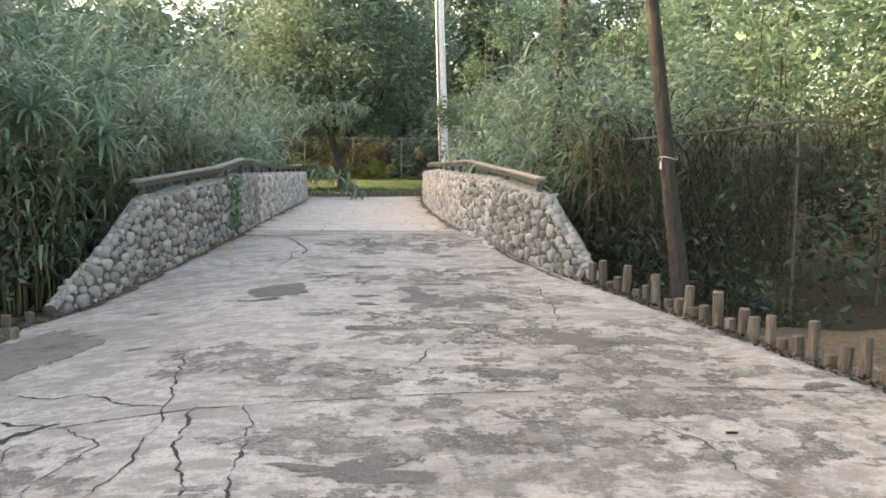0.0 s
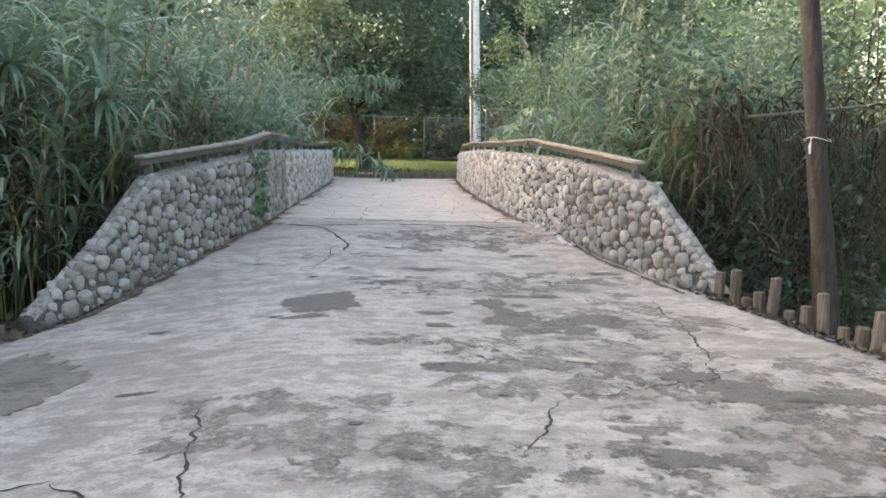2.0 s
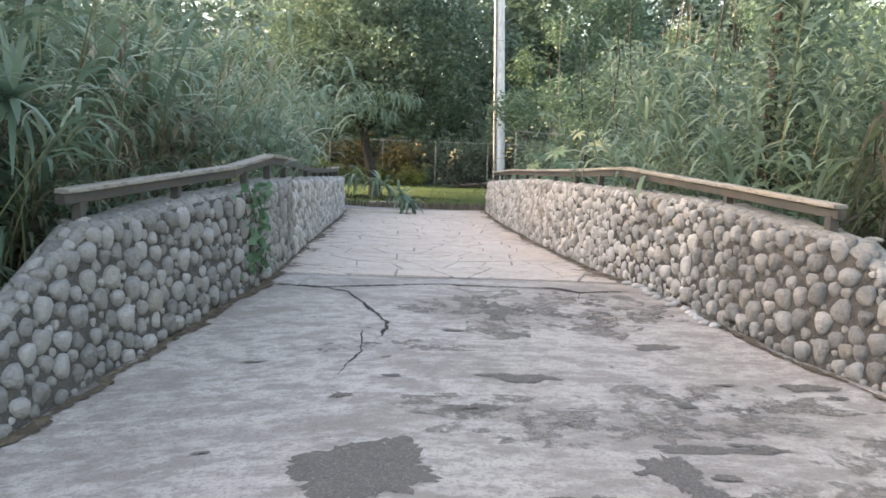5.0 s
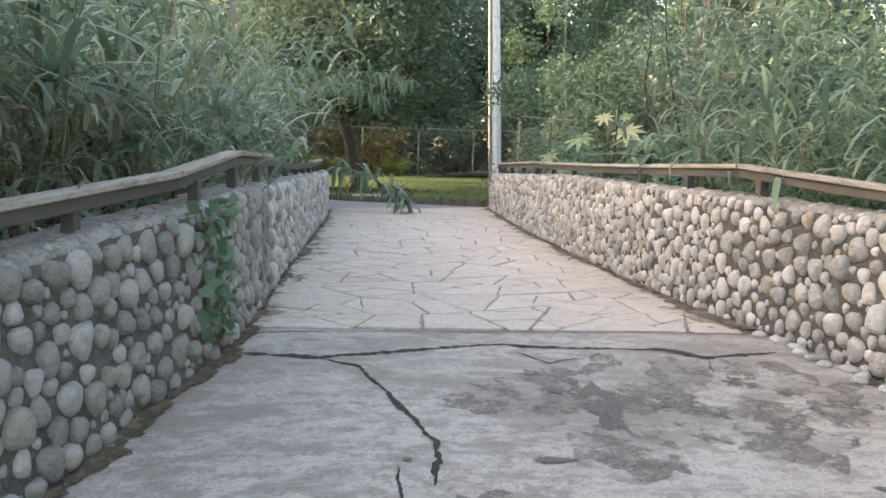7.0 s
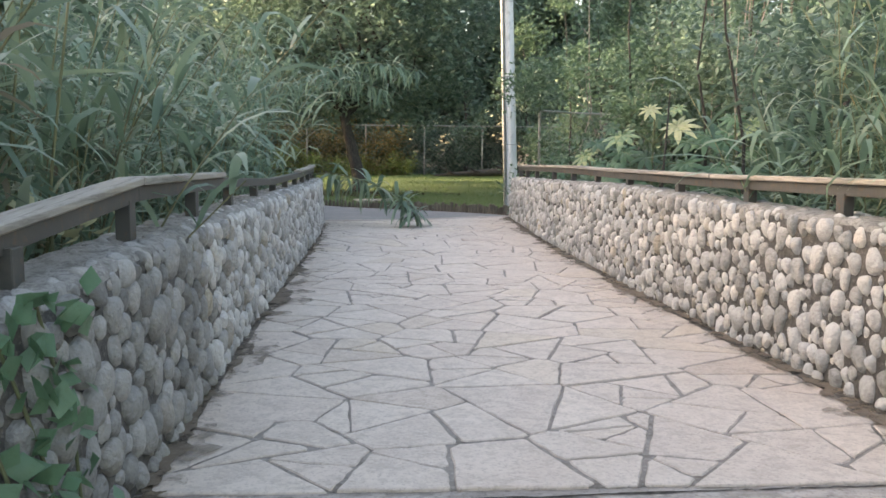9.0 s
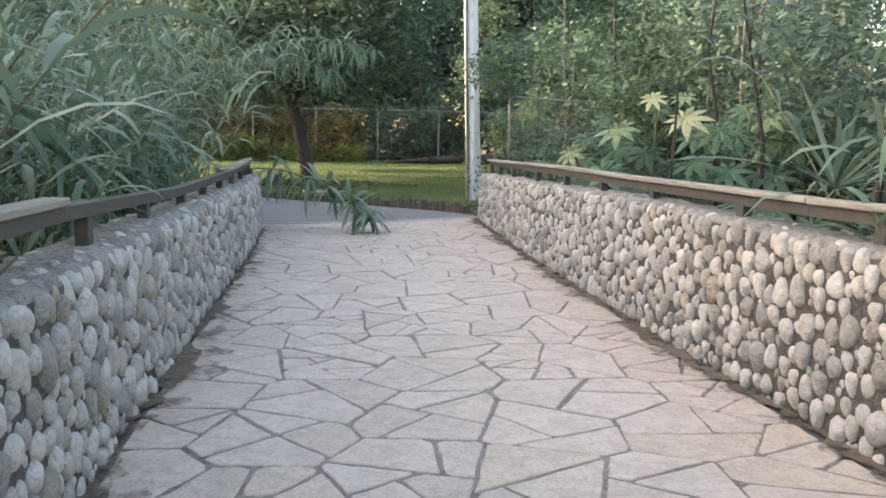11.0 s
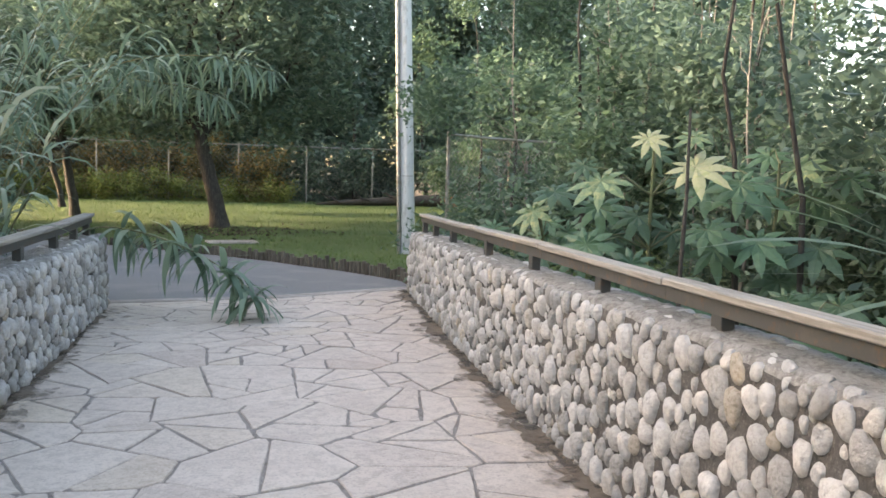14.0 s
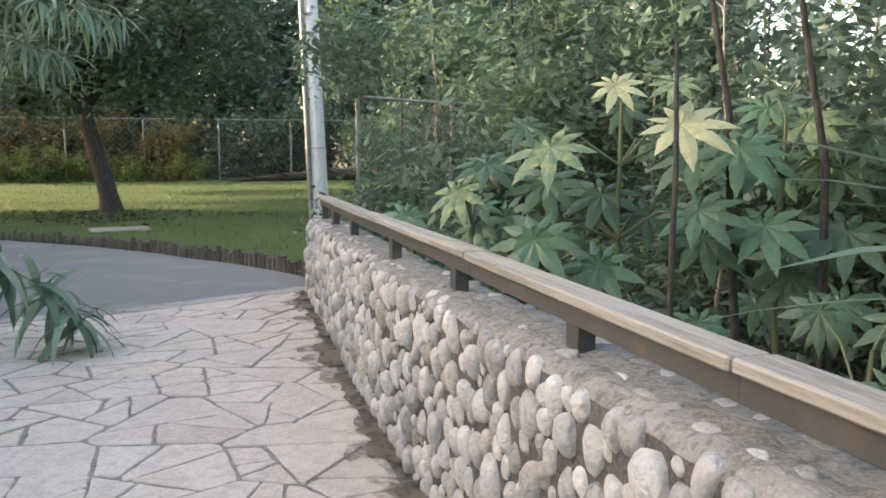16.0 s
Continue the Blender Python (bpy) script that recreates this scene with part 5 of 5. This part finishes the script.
crack([(-0.19, -24.68), (-0.05, -25.13), (-0.02, -25.63), (0.0, -26.53)], 0.018, wob=0.05)
crack([(-1.46, -24.1), (-1.15, -24.43), (-0.72, -24.68)], 0.02, wob=0.05)
crack([(-1.44, -24.83), (-1.0, -25.33), (-1.2, -25.93), (-1.0, -26.73)], 0.018, wob=0.06)
crack([(-2.6, -24.33), (-1.9, -24.63), (-1.5, -24.83)], 0.03, wob=0.06)
crack([(-2.2, -23.83), (-1.8, -24.13), (-1.46, -24.1)], 0.02, wob=0.06)
crack([(-2.4, -25.33), (-1.72, -25.03), (-1.4, -24.78)], 0.10, wob=0.08)
crack([(-1.6, -25.13), (-1.5, -25.83), (-1.7, -26.63)], 0.016, wob=0.06)
crack([(2.68, -20.2), (2.72, -21), (2.66, -21.79), (2.5, -22.6), (2.19, -22.78), (1.33, -23.08)], 0.018, wob=0.07)
crack([(1.33, -23.08), (1.1, -23.63), (0.9, -24.03)], 0.016, wob=0.06)
crack([(2.5, -24.93), (2.92, -25.48), (2.95, -26.03), (3.3, -26.93)], 0.016, wob=0.06)
crack([(1.4, -25.23), (2.3, -25.08), (3.1, -25.18)], 0.012, wob=0.05)


def patch(x, y, rx, ry, seed, material=SPALL, rough=0.45, zoff=0.003):
    """A ragged thin scar where the skim has come off."""
    n = 110
    a = np.arange(n) * 2 * np.pi / n
    k = np.array([1 + rough * (1.1 * noise.noise((math.cos(q) * 1.1, math.sin(q) * 1.1, seed)) + 0.5 * noise.noise((math.cos(q) * 2.6, math.sin(q) * 2.6, seed + 3)) + 0.35 * noise.noise((math.cos(q) * 7, math.sin(q) * 7, seed + 5)) + 0.3 * noise.noise((math.cos(q) * 17, math.sin(q) * 17, seed + 9))) for q in a])
    v = [(x, y)] + [(x + rx * r * math.cos(q) * 0.55, y + ry * r * math.sin(q) * 0.55) for q, r in zip(a, k)] + [(x + rx * r * math.cos(q), y + ry * r * math.sin(q)) for q, r in zip(a, k)]
    v = np.array(v)
    v = np.concatenate([v, (ramp_top(v[:, 0], v[:, 1]) + zoff)[:, None]], 1)
    f = [(0, 1 + i, 1 + (i + 1) % n) for i in range(n)]
    for i in range(n):
        j = (i + 1) % n
        f += [(1 + i, 1 + n + i, 1 + n + j), (1 + i, 1 + n + j, 1 + j)]
    arrays("scar", v, f, material, ramp)


for k, (x, y, rx, ry) in enumerate([(-0.46, -20.52, 0.38, 0.33), (-0.56, -21.02, 0.20, 0.07), (1.45, -20.18, 0.32, 0.08), (1.12, -20.5, 0.13, 0.26), (1.24, -21.0, 0.20, 0.28), (1.58, -21.38, 0.32, 0.16), (2.0, -21.05, 0.34, 0.2), (2.56, -22.85, 0.24, 0.17), (0.6, -20.85, 0.16, 0.10), (0.15, -19.6, 0.22, 0.10), (0.75, -22.4, 0.28, 0.16),
                                   (0.55, -17.0, 0.16, 0.42), (0.5, -18.9, 0.3, 0.12), (1.75, -18.0, 0.22, 0.12), (2.3, -22.6, 0.22, 0.12), (2.9, -23.1, 0.5, 0.25), (0.6, -25.9, 0.5, 0.2), (1.9, -24.0, 0.3, 0.16), (2.45, -19.0, 0.2, 0.1)]):
    patch(x, y, rx * (1 if k < 8 else 0.75), ry * (1 if k < 8 else 0.7), k * 3.7, rough=0.55 if k < 8 else 1.0, zoff=0.0026 + 0.0002 * k)

patch(-2.75, -22.45, 0.72, 0.9, 71.0, SILT, 0.5, 0.0062)
# two ragged warm tan patches low on the ramp
patch(2.2, -26.05, 0.8, 0.24, 75.0, TAN_PATCH, 0.9, 0.0064)
patch(-1.9, -25.5, 0.5, 0.3, 78.0, TAN_PATCH, 0.9, 0.0066)
for k, (x, y, rx, ry) in enumerate([(1.0, -25.2, 1.35, 0.36), (2.5, -24.9, 1.0, 0.3), (3.3, -23.5, 0.75, 0.6), (2.9, -23.3, 0.6, 0.3), (1.5, -24.2, 0.7, 0.3), (3.9, -24.9, 0.8, 0.5), (2.5, -24.0, 1.1, 0.42), (1.5, -25.5, 1.5, 0.45), (3.3, -22.5, 0.8, 0.45), (0.4, -24.1, 0.5, 0.22), (3.6, -25.6, 0.9, 0.4), (1.0, -22.0, 0.55, 0.3), (1.9, -22.7, 0.7, 0.3), (0.2, -26.6, 1.0, 0.3), (0.6, -16.6, 0.3, 0.45), (1.7, -16.9, 0.4, 0.35), (-0.3, -18.2, 0.5, 0.25), (0.9, -19.9, 0.6, 0.2), (0.4, -21.7, 0.5, 0.2), (2.0, -19.3, 0.5, 0.25)]):
    patch(x, y, rx, ry, 200 + k * 4.3, STAINED, 0.85, 0.0012 + 0.0001 * k)
spot = random.Random(5)
for k in range(44):
    y = spot.uniform(-26.5, -16.3)
    x = spot.uniform(float(np.interp(y, *RLX)) + 0.5, float(np.interp(y, *RRX)) - 0.3)
    q = spot.choice((0.02, 0.03, 0.04, 0.05, 0.07))
    patch(x, y, q * spot.uniform(1.0, 2.2), q * spot.uniform(0.5, 0.9), 50 + k * 1.9, rough=0.8, zoff=0.0065 + 0.00005 * k)
for k, (x, y, rx, ry) in enumerate([(2.2, -24.2, 2.0, 0.9), (3.0, -22.9, 1.1, 0.8), (2.0, -25.9, 2.2, 0.8), (1.4, -22.1, 1.1, 0.8), (0.6, -16.9, 0.75, 0.6), (1.75, -16.9, 0.6, 0.6), (1.2, -19.6, 1.2, 0.6), (2.2, -20.9, 0.8, 0.7), (-0.4, -23.6, 0.9, 0.5), (-1.6, -26.0, 0.8, 0.6)]):
    patch(x, y, rx, ry, 320 + k * 4.3, STAINED, 0.85, 0.0030 + 0.0001 * k)


SCRAP = mat("pale_bark_scrap", (0.42, 0.39, 0.34), 0.85, vary=((12, 0.35, (0.25, 0.22, 0.18), ONE),), bump=((40, 0.5, 0.006),))
z = float(ramp_top(1.61, -22.26))
t = thing("bark_scrap", (1.61, -22.26, z), "flat scrap of pale bark lying on the ramp", "litter")
bm = bmesh.new()
box(bm, (0, 0, 0.014), (0.24, 0.06, 0.022), -0.35, 0.008)
box(bm, (-0.08, 0.03, 0.02), (0.12, 0.035, 0.02), 0.15, 0.006)
part("strip", bm, SCRAP, t)


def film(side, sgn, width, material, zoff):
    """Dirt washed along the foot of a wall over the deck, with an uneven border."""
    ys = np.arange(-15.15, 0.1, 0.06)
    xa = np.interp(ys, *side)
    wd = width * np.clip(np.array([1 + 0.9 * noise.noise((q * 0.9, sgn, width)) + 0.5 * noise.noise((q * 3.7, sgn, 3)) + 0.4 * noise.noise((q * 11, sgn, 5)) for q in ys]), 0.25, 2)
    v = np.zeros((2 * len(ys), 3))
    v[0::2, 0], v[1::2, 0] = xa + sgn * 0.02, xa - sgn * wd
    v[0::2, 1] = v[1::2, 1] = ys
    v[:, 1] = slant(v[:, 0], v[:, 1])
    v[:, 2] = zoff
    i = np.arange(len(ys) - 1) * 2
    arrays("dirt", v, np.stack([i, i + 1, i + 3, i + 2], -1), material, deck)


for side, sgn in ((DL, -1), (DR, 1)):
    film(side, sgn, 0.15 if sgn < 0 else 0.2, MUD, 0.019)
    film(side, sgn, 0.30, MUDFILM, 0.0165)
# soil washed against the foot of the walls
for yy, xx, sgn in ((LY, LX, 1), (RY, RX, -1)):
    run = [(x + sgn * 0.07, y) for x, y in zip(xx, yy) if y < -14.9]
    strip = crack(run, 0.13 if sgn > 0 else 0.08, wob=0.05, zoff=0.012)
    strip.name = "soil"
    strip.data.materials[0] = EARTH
for k in range(16):
    y = -15.3 - 0.13 * k + spot.uniform(-0.04, 0.04)
    x = float(np.interp(y, *WALLS["right"]["x"])) - spot.uniform(0.03, 0.16)
    bm = bmesh.new()
    bmesh.ops.create_icosphere(bm, subdivisions=2, radius=1.0)
    for v in bm.verts:
        v.co *= 1 + 0.12 * noise.noise(v.co * 1.7 + Vector((k * 3.1, 0, 0)))
    ob = part("cobble", bm, PEBBLE, None, "", True)
    ob.matrix_world = pose(x, y, float(ramp_z(x, y)) + 0.012, 0, 0, spot.uniform(0, 180)) @ Matrix.Diagonal((spot.uniform(0.05, 0.09), spot.uniform(0.045, 0.06), 0.03, 1))
    tagged(ob, "rounded grey cobble lying at the wall's foot", "stone", "cobbles at the wall's foot")


# ---- flagstones of the deck ----
def clip(poly, px, py, nx, ny):
    """The part of a polygon on the inner side of a line."""
    out = []
    for (ax, ay), (bx, by) in zip(poly, poly[1:] + poly[:1]):
        da, db = (ax - px) * nx + (ay - py) * ny, (bx - px) * nx + (by - py) * ny
        if da <= 0:
            out.append((ax, ay))
        if da * db < 0:
            s = da / (da - db)
            out.append((ax + (bx - ax) * s, ay + (by - ay) * s))
    return out


fr = random.Random(21)


def area(p):
    return 0.5 * abs(sum(a[0] * b[1] - b[0] * a[1] for a, b in zip(p, p[1:] + p[:1])))


def shatter(poly, limit):
    """Breaks a polygon by crooked lines until its pieces are small."""
    if area(poly) < limit or len(poly) < 3:
        return [poly]
    cx, cy = sum(p[0] for p in poly) / len(poly), sum(p[1] for p in poly) / len(poly)
    best = max(((math.dist(p, q), math.atan2(q[1] - p[1], q[0] - p[0])) for p in poly for q in poly), key=lambda e: e[0])
    ang = best[1] + math.pi / 2 + fr.uniform(-0.3, 0.3)
    px, py = cx + fr.uniform(-0.09, 0.09), cy + fr.uniform(-0.09, 0.09)
    nx, ny = -math.sin(ang), math.cos(ang)
    out = []
    for sgn in (1, -1):
        half = clip(poly, px, py, sgn * nx, sgn * ny)
        if len(half) >= 3 and area(half) > 0.004:
            out += shatter(half, fr.choice((0.06, 0.14, 0.24, 0.34, 0.46)))
    return out


seeds = []
tries = 0
while len(seeds) < 105 and tries < 20000:
    tries += 1
    y = fr.uniform(-15.2, 0.2)
    x = fr.uniform(float(np.interp(y, *DL)), float(np.interp(y, *DR)))
    if all((x - a) ** 2 + (y - b) ** 2 > 0.3 for a, b in seeds):
        seeds.append((x, y))
pieces = []
for x, y in seeds:
    poly = [(-2.6, -15.22), (2.7, -15.22), (2.7, 0.19), (-2.6, 0.19)]
    for a, b in seeds:
        if (a, b) != (x, y):
            L = math.hypot(a - x, b - y)
            poly = clip(poly, (x + a) / 2, (y + b) / 2, (a - x) / L, (b - y) / L)
            if len(poly) < 3:
                break
    for ys, xs, sgn in ((*DL, -1), (*DR, 1)):
        x_in = float(np.interp(y, ys, xs)) - sgn * (0.13 if sgn > 0 else 0.09)
        slope = float(np.interp(y + 0.5, ys, xs) - np.interp(y - 0.5, ys, xs))
        L = math.hypot(1, slope)
        if len(poly) >= 3:
            poly = clip(poly, x_in, y, sgn / L, -sgn * slope / L)
    if len(poly) >= 3:
        pieces += shatter(poly, fr.choice((0.12, 0.24, 0.34)))
for poly in pieces:
    poly = [(px, float(slant(px, py))) for px, py in poly]
    if area(poly) < 0.008:
        continue
    if sum(a[0] * b[1] - b[0] * a[1] for a, b in zip(poly, poly[1:] + poly[:1])) < 0:
        poly = poly[::-1]
    gap = fr.choice((0.004, 0.006, 0.009, 0.013))
    src = poly
    for (ax, ay), (bx, by) in zip(src, src[1:] + src[:1]):
        L = math.hypot(bx - ax, by - ay)
        if L > 1e-4 and len(poly) >= 3:
            nx, ny = (by - ay) / L, -(bx - ax) / L
            poly = clip(poly, ax - nx * gap, ay - ny * gap, nx, ny)
    if len(poly) < 3 or area(poly) < 0.005:
        continue
    x, y = sum(p[0] for p in poly) / len(poly), sum(p[1] for p in poly) / len(poly)
    ring = []
    for (ax, ay), (bx, by) in zip(poly, poly[1:] + poly[:1]):
        L = math.hypot(bx - ax, by - ay)
        if L < 0.03:
            continue
        c0, c1 = (min(0.3, fr.choice((0.006, 0.01, 0.02, 0.035, 0.05)) / L) for _ in range(2))
        steps = [c0, 1 - c1] if L < 0.14 else [c0, 0.27, 0.5, 0.73, 1 - c1]
        for s in steps:
                o = fr.uniform(-0.009, 0.004) if 0.1 < s < 0.9 else 0.0
                ring.append((ax + (bx - ax) * s + (by - ay) / L * o, ay + (by - ay) * s - (bx - ax) / L * o))
    if len(ring) < 3:
        continue
    cx, cy = sum(p[0] for p in ring) / len(ring), sum(p[1] for p in ring) / len(ring)
    tilt = (fr.uniform(-0.006, 0.006), fr.uniform(-0.006, 0.006))
    lift = fr.uniform(-0.002, 0.005)
    bm = bmesh.new()
    rows = []
    for inset, z in ((0.0, -0.02), (0.0, 0.0), (0.007, 0.006)):
        row = []
        for px, py in ring:
            L = math.hypot(px - cx, py - cy) + 1e-6
            qx, qy = px - (px - cx) / L * inset, py - (py - cy) / L * inset
            row.append(bm.verts.new((qx - x, qy - y, z + lift + (qx - x) * tilt[0] + (qy - y) * tilt[1])))
        rows.append(row)
    n = len(ring)
    for lo, hi in zip(rows, rows[1:]):
        for i in range(n):
            bm.faces.new((lo[i], lo[(i + 1) % n], hi[(i + 1) % n], hi[i]))
    bm.faces.new(rows[-1])
    bmesh.ops.recalc_face_normals(bm, faces=bm.faces)
    ob = part("flagstone", bm, FLAG, deck)
    ob.location = (x, y, 0)


# ---- pebbles of the walls ----
def dome(k):
    """A rounded river pebble, flat side in the wall: unit radius in x and y, bulging along z."""
    r = random.Random(k * 13 + 5)
    seg, rings = 12, 5
    sq = r.uniform(2.0, 3.4)
    ph, e3 = r.uniform(0, 6.28), r.uniform(0.05, 0.17)
    e2 = r.uniform(0, 0.12)
    v, f = [], []
    for j in range(rings):
        a = (j / rings) * math.pi / 2 * 1.0 - 0.35 * (j == 0)
        rr, z = math.cos(a) ** (2 / sq), math.sin(a)
        for i in range(seg):
            q = 2 * math.pi * i / seg
            c, s = math.cos(q), math.sin(q)
            sup = (abs(c) ** sq + abs(s) ** sq) ** (-1 / sq)
            w = rr * sup * (1 + e3 * math.cos(3 * q + ph) + e2 * math.cos(2 * q + 2 * ph))
            v.append((w * c, w * s, z * (1 + 0.18 * math.cos(q + 3 * ph) * rr)))
    v.append((0, 0, 1.0))
    for j in range(rings - 1):
        for i in range(seg):
            f.append((j * seg + i, j * seg + (i + 1) % seg, (j + 1) * seg + (i + 1) % seg, (j + 1) * seg + i))
    top = len(v) - 1
    tri = [((rings - 1) * seg + i, (rings - 1) * seg + (i + 1) % seg, top) for i in range(seg)]
    return np.array(v), f, tri


domes = [dome(k) for k in range(12)]
dome_meshes = []
for v, f, tri in domes:
    me = bpy.data.meshes.new("stone")
    me.from_pydata([tuple(p) for p in v], [], f + tri)
    me.shade_smooth()
    me.materials.append(PEBBLE)
    dome_meshes.append(me)
wing_meshes = []
for me in dome_meshes:
    grey = me.copy()
    grey.materials[0] = WINGSTONE
    wing_meshes.append(grey)


def pebbles(w, ob, near, seed, weathered):
    """Rows of pebbles over the face and the upper edge of a wall."""
    r = random.Random(seed)
    S = w["side"]
    spots = []
    taken = np.zeros((0, 4))
    span = w["y1"] - w["y0"]
    for lo, hi, tries in ((0.060, 0.076, 700), (0.046, 0.060, 9000), (0.034, 0.046, 10000), (0.02, 0.03, 6000)):
        for _ in range(tries):
            u = w["y0"] + 0.08 + r.random() * (span - 0.14)
            wing = float(np.interp(u, [-17, -13.5], [1, 0]))
            a = r.uniform(lo, hi) * (1 + 0.22 * wing)
            b = a * r.uniform(1.05, 1.45) * (1 - 0.16 * wing)
            zb, zt = float(face(w, u, 0.0)[1]) + 0.1, float(face(w, u, 1.0)[1])
            if zt - zb < 2 * b + 0.02:
                continue
            z = r.uniform(zb + b * 0.6, zt - b * 0.95)
            if len(taken):
                near_by = taken[np.abs(taken[:, 0] - u) < 0.25]
                if len(near_by) and (((near_by[:, 0] - u) / (near_by[:, 2] + a)) ** 2 + ((near_by[:, 1] - z) / (near_by[:, 3] + b)) ** 2).min() < 0.84:
                    continue
            taken = np.concatenate([taken, [[u, z, a, b]]])
            spots.append((u, z, a, b, r.uniform(-0.32, 0.32), r.uniform(0.55, 0.85) * a, 0.0))
    y = w["y0"] + 0.25
    while y < -18.35:
        for off in (0.03, 0.11):
            spots.append((y + r.uniform(-0.03, 0.03), None, r.uniform(0.05, 0.075), r.uniform(0.045, 0.06), r.uniform(-0.8, 0.8), r.uniform(0.03, 0.045), off + r.uniform(-0.015, 0.015)))
        y += r.uniform(0.085, 0.12)
    while y < w["y1"] - 0.05:
        for off in (0.07, 0.30):
            if r.random() < (0.85 if off < 0.1 else 0.45):
                spots.append((y + r.uniform(-0.03, 0.03), None, r.uniform(0.045, 0.075), r.uniform(0.03, 0.05), r.uniform(-0.5, 0.5), r.uniform(0.012, 0.024), off + r.uniform(-0.03, 0.04)))
        y += r.uniform(0.13, 0.2)
    far = []
    count = 0
    for u, z, a, b, ang, depth, off in spots:
        x0, zb = (float(q) for q in face(w, u, 0.0))
        x1, zt = (float(q) for q in face(w, u, 1.0))
        if z is None:
            n = Vector((-S * (0.5 if off < 0.12 else 0.0), -0.75 if u < -18.35 else 0, 1)).normalized()
            at = Vector((x1 + S * off, u, zt - (0.012 if off < 0.12 else 0.004)))
            tang = Vector((0, 1, 0))
        else:
            v = (z - zb) / max(zt - zb, 0.05)
            e = 0.15
            dx = (float(face(w, u + e, v)[0]) - float(face(w, u - e, v)[0])) / (2 * e)
            tang = Vector((dx, 1, 0)).normalized()
            n = Vector((-S, S * dx, 0)).normalized()
            tiltup = 0.45 if zt - z < 0.07 else r.uniform(-0.08, 0.08)
            n = (n + Vector((0, 0, tiltup))).normalized()
            at = Vector((x0 + (x1 - x0) * v, u, z)) - n * 0.006
        up = n.cross(tang).normalized()
        if up.z < 0:
            up = -up
        tang = up.cross(n).normalized()
        m = Matrix((tang, up, n)).transposed().to_4x4()
        m = Matrix.Translation(at) @ m @ Matrix.Rotation(ang, 4, "Z") @ Matrix.Diagonal((a, b, depth, 1))
        k = r.randrange(len(domes))
        if near[0] < u < near[1] and count < 300 and z is not None:
            count += 1
            st = new("stone", (wing_meshes if u < weathered else dome_meshes)[k])
            st.parent = ob
            st.matrix_local = m
        else:
            far.append((k, m))
    for group, material in (([e for e in far if e[1].translation.y < weathered], WINGSTONE_STUFF), ([e for e in far if e[1].translation.y >= weathered], PEBBLE_STUFF)):
        vs, fs, o = [], [], 0
        for k, m in group:
            v, f, tri = domes[k]
            M = np.array(m)
            vs.append(v @ M[:3, :3].T + M[:3, 3])
            fs += [tuple(i + o for i in q) for q in f + tri]
            o += len(v)
        me = bpy.data.meshes.new("stones")
        me.from_pydata(np.concatenate(vs).tolist(), [], fs)
        me.shade_smooth()
        me.materials.append(material)
        st = new("stones", me)
        st.parent = ob
        tagged(st, kind="stuff")


pebbles(WALLS["right"], wall_right, (-9.6, -6.4), 3, -16.4)
pebbles(WALLS["left"], wall_left, (-16.9, -12.9), 4, -13.6)
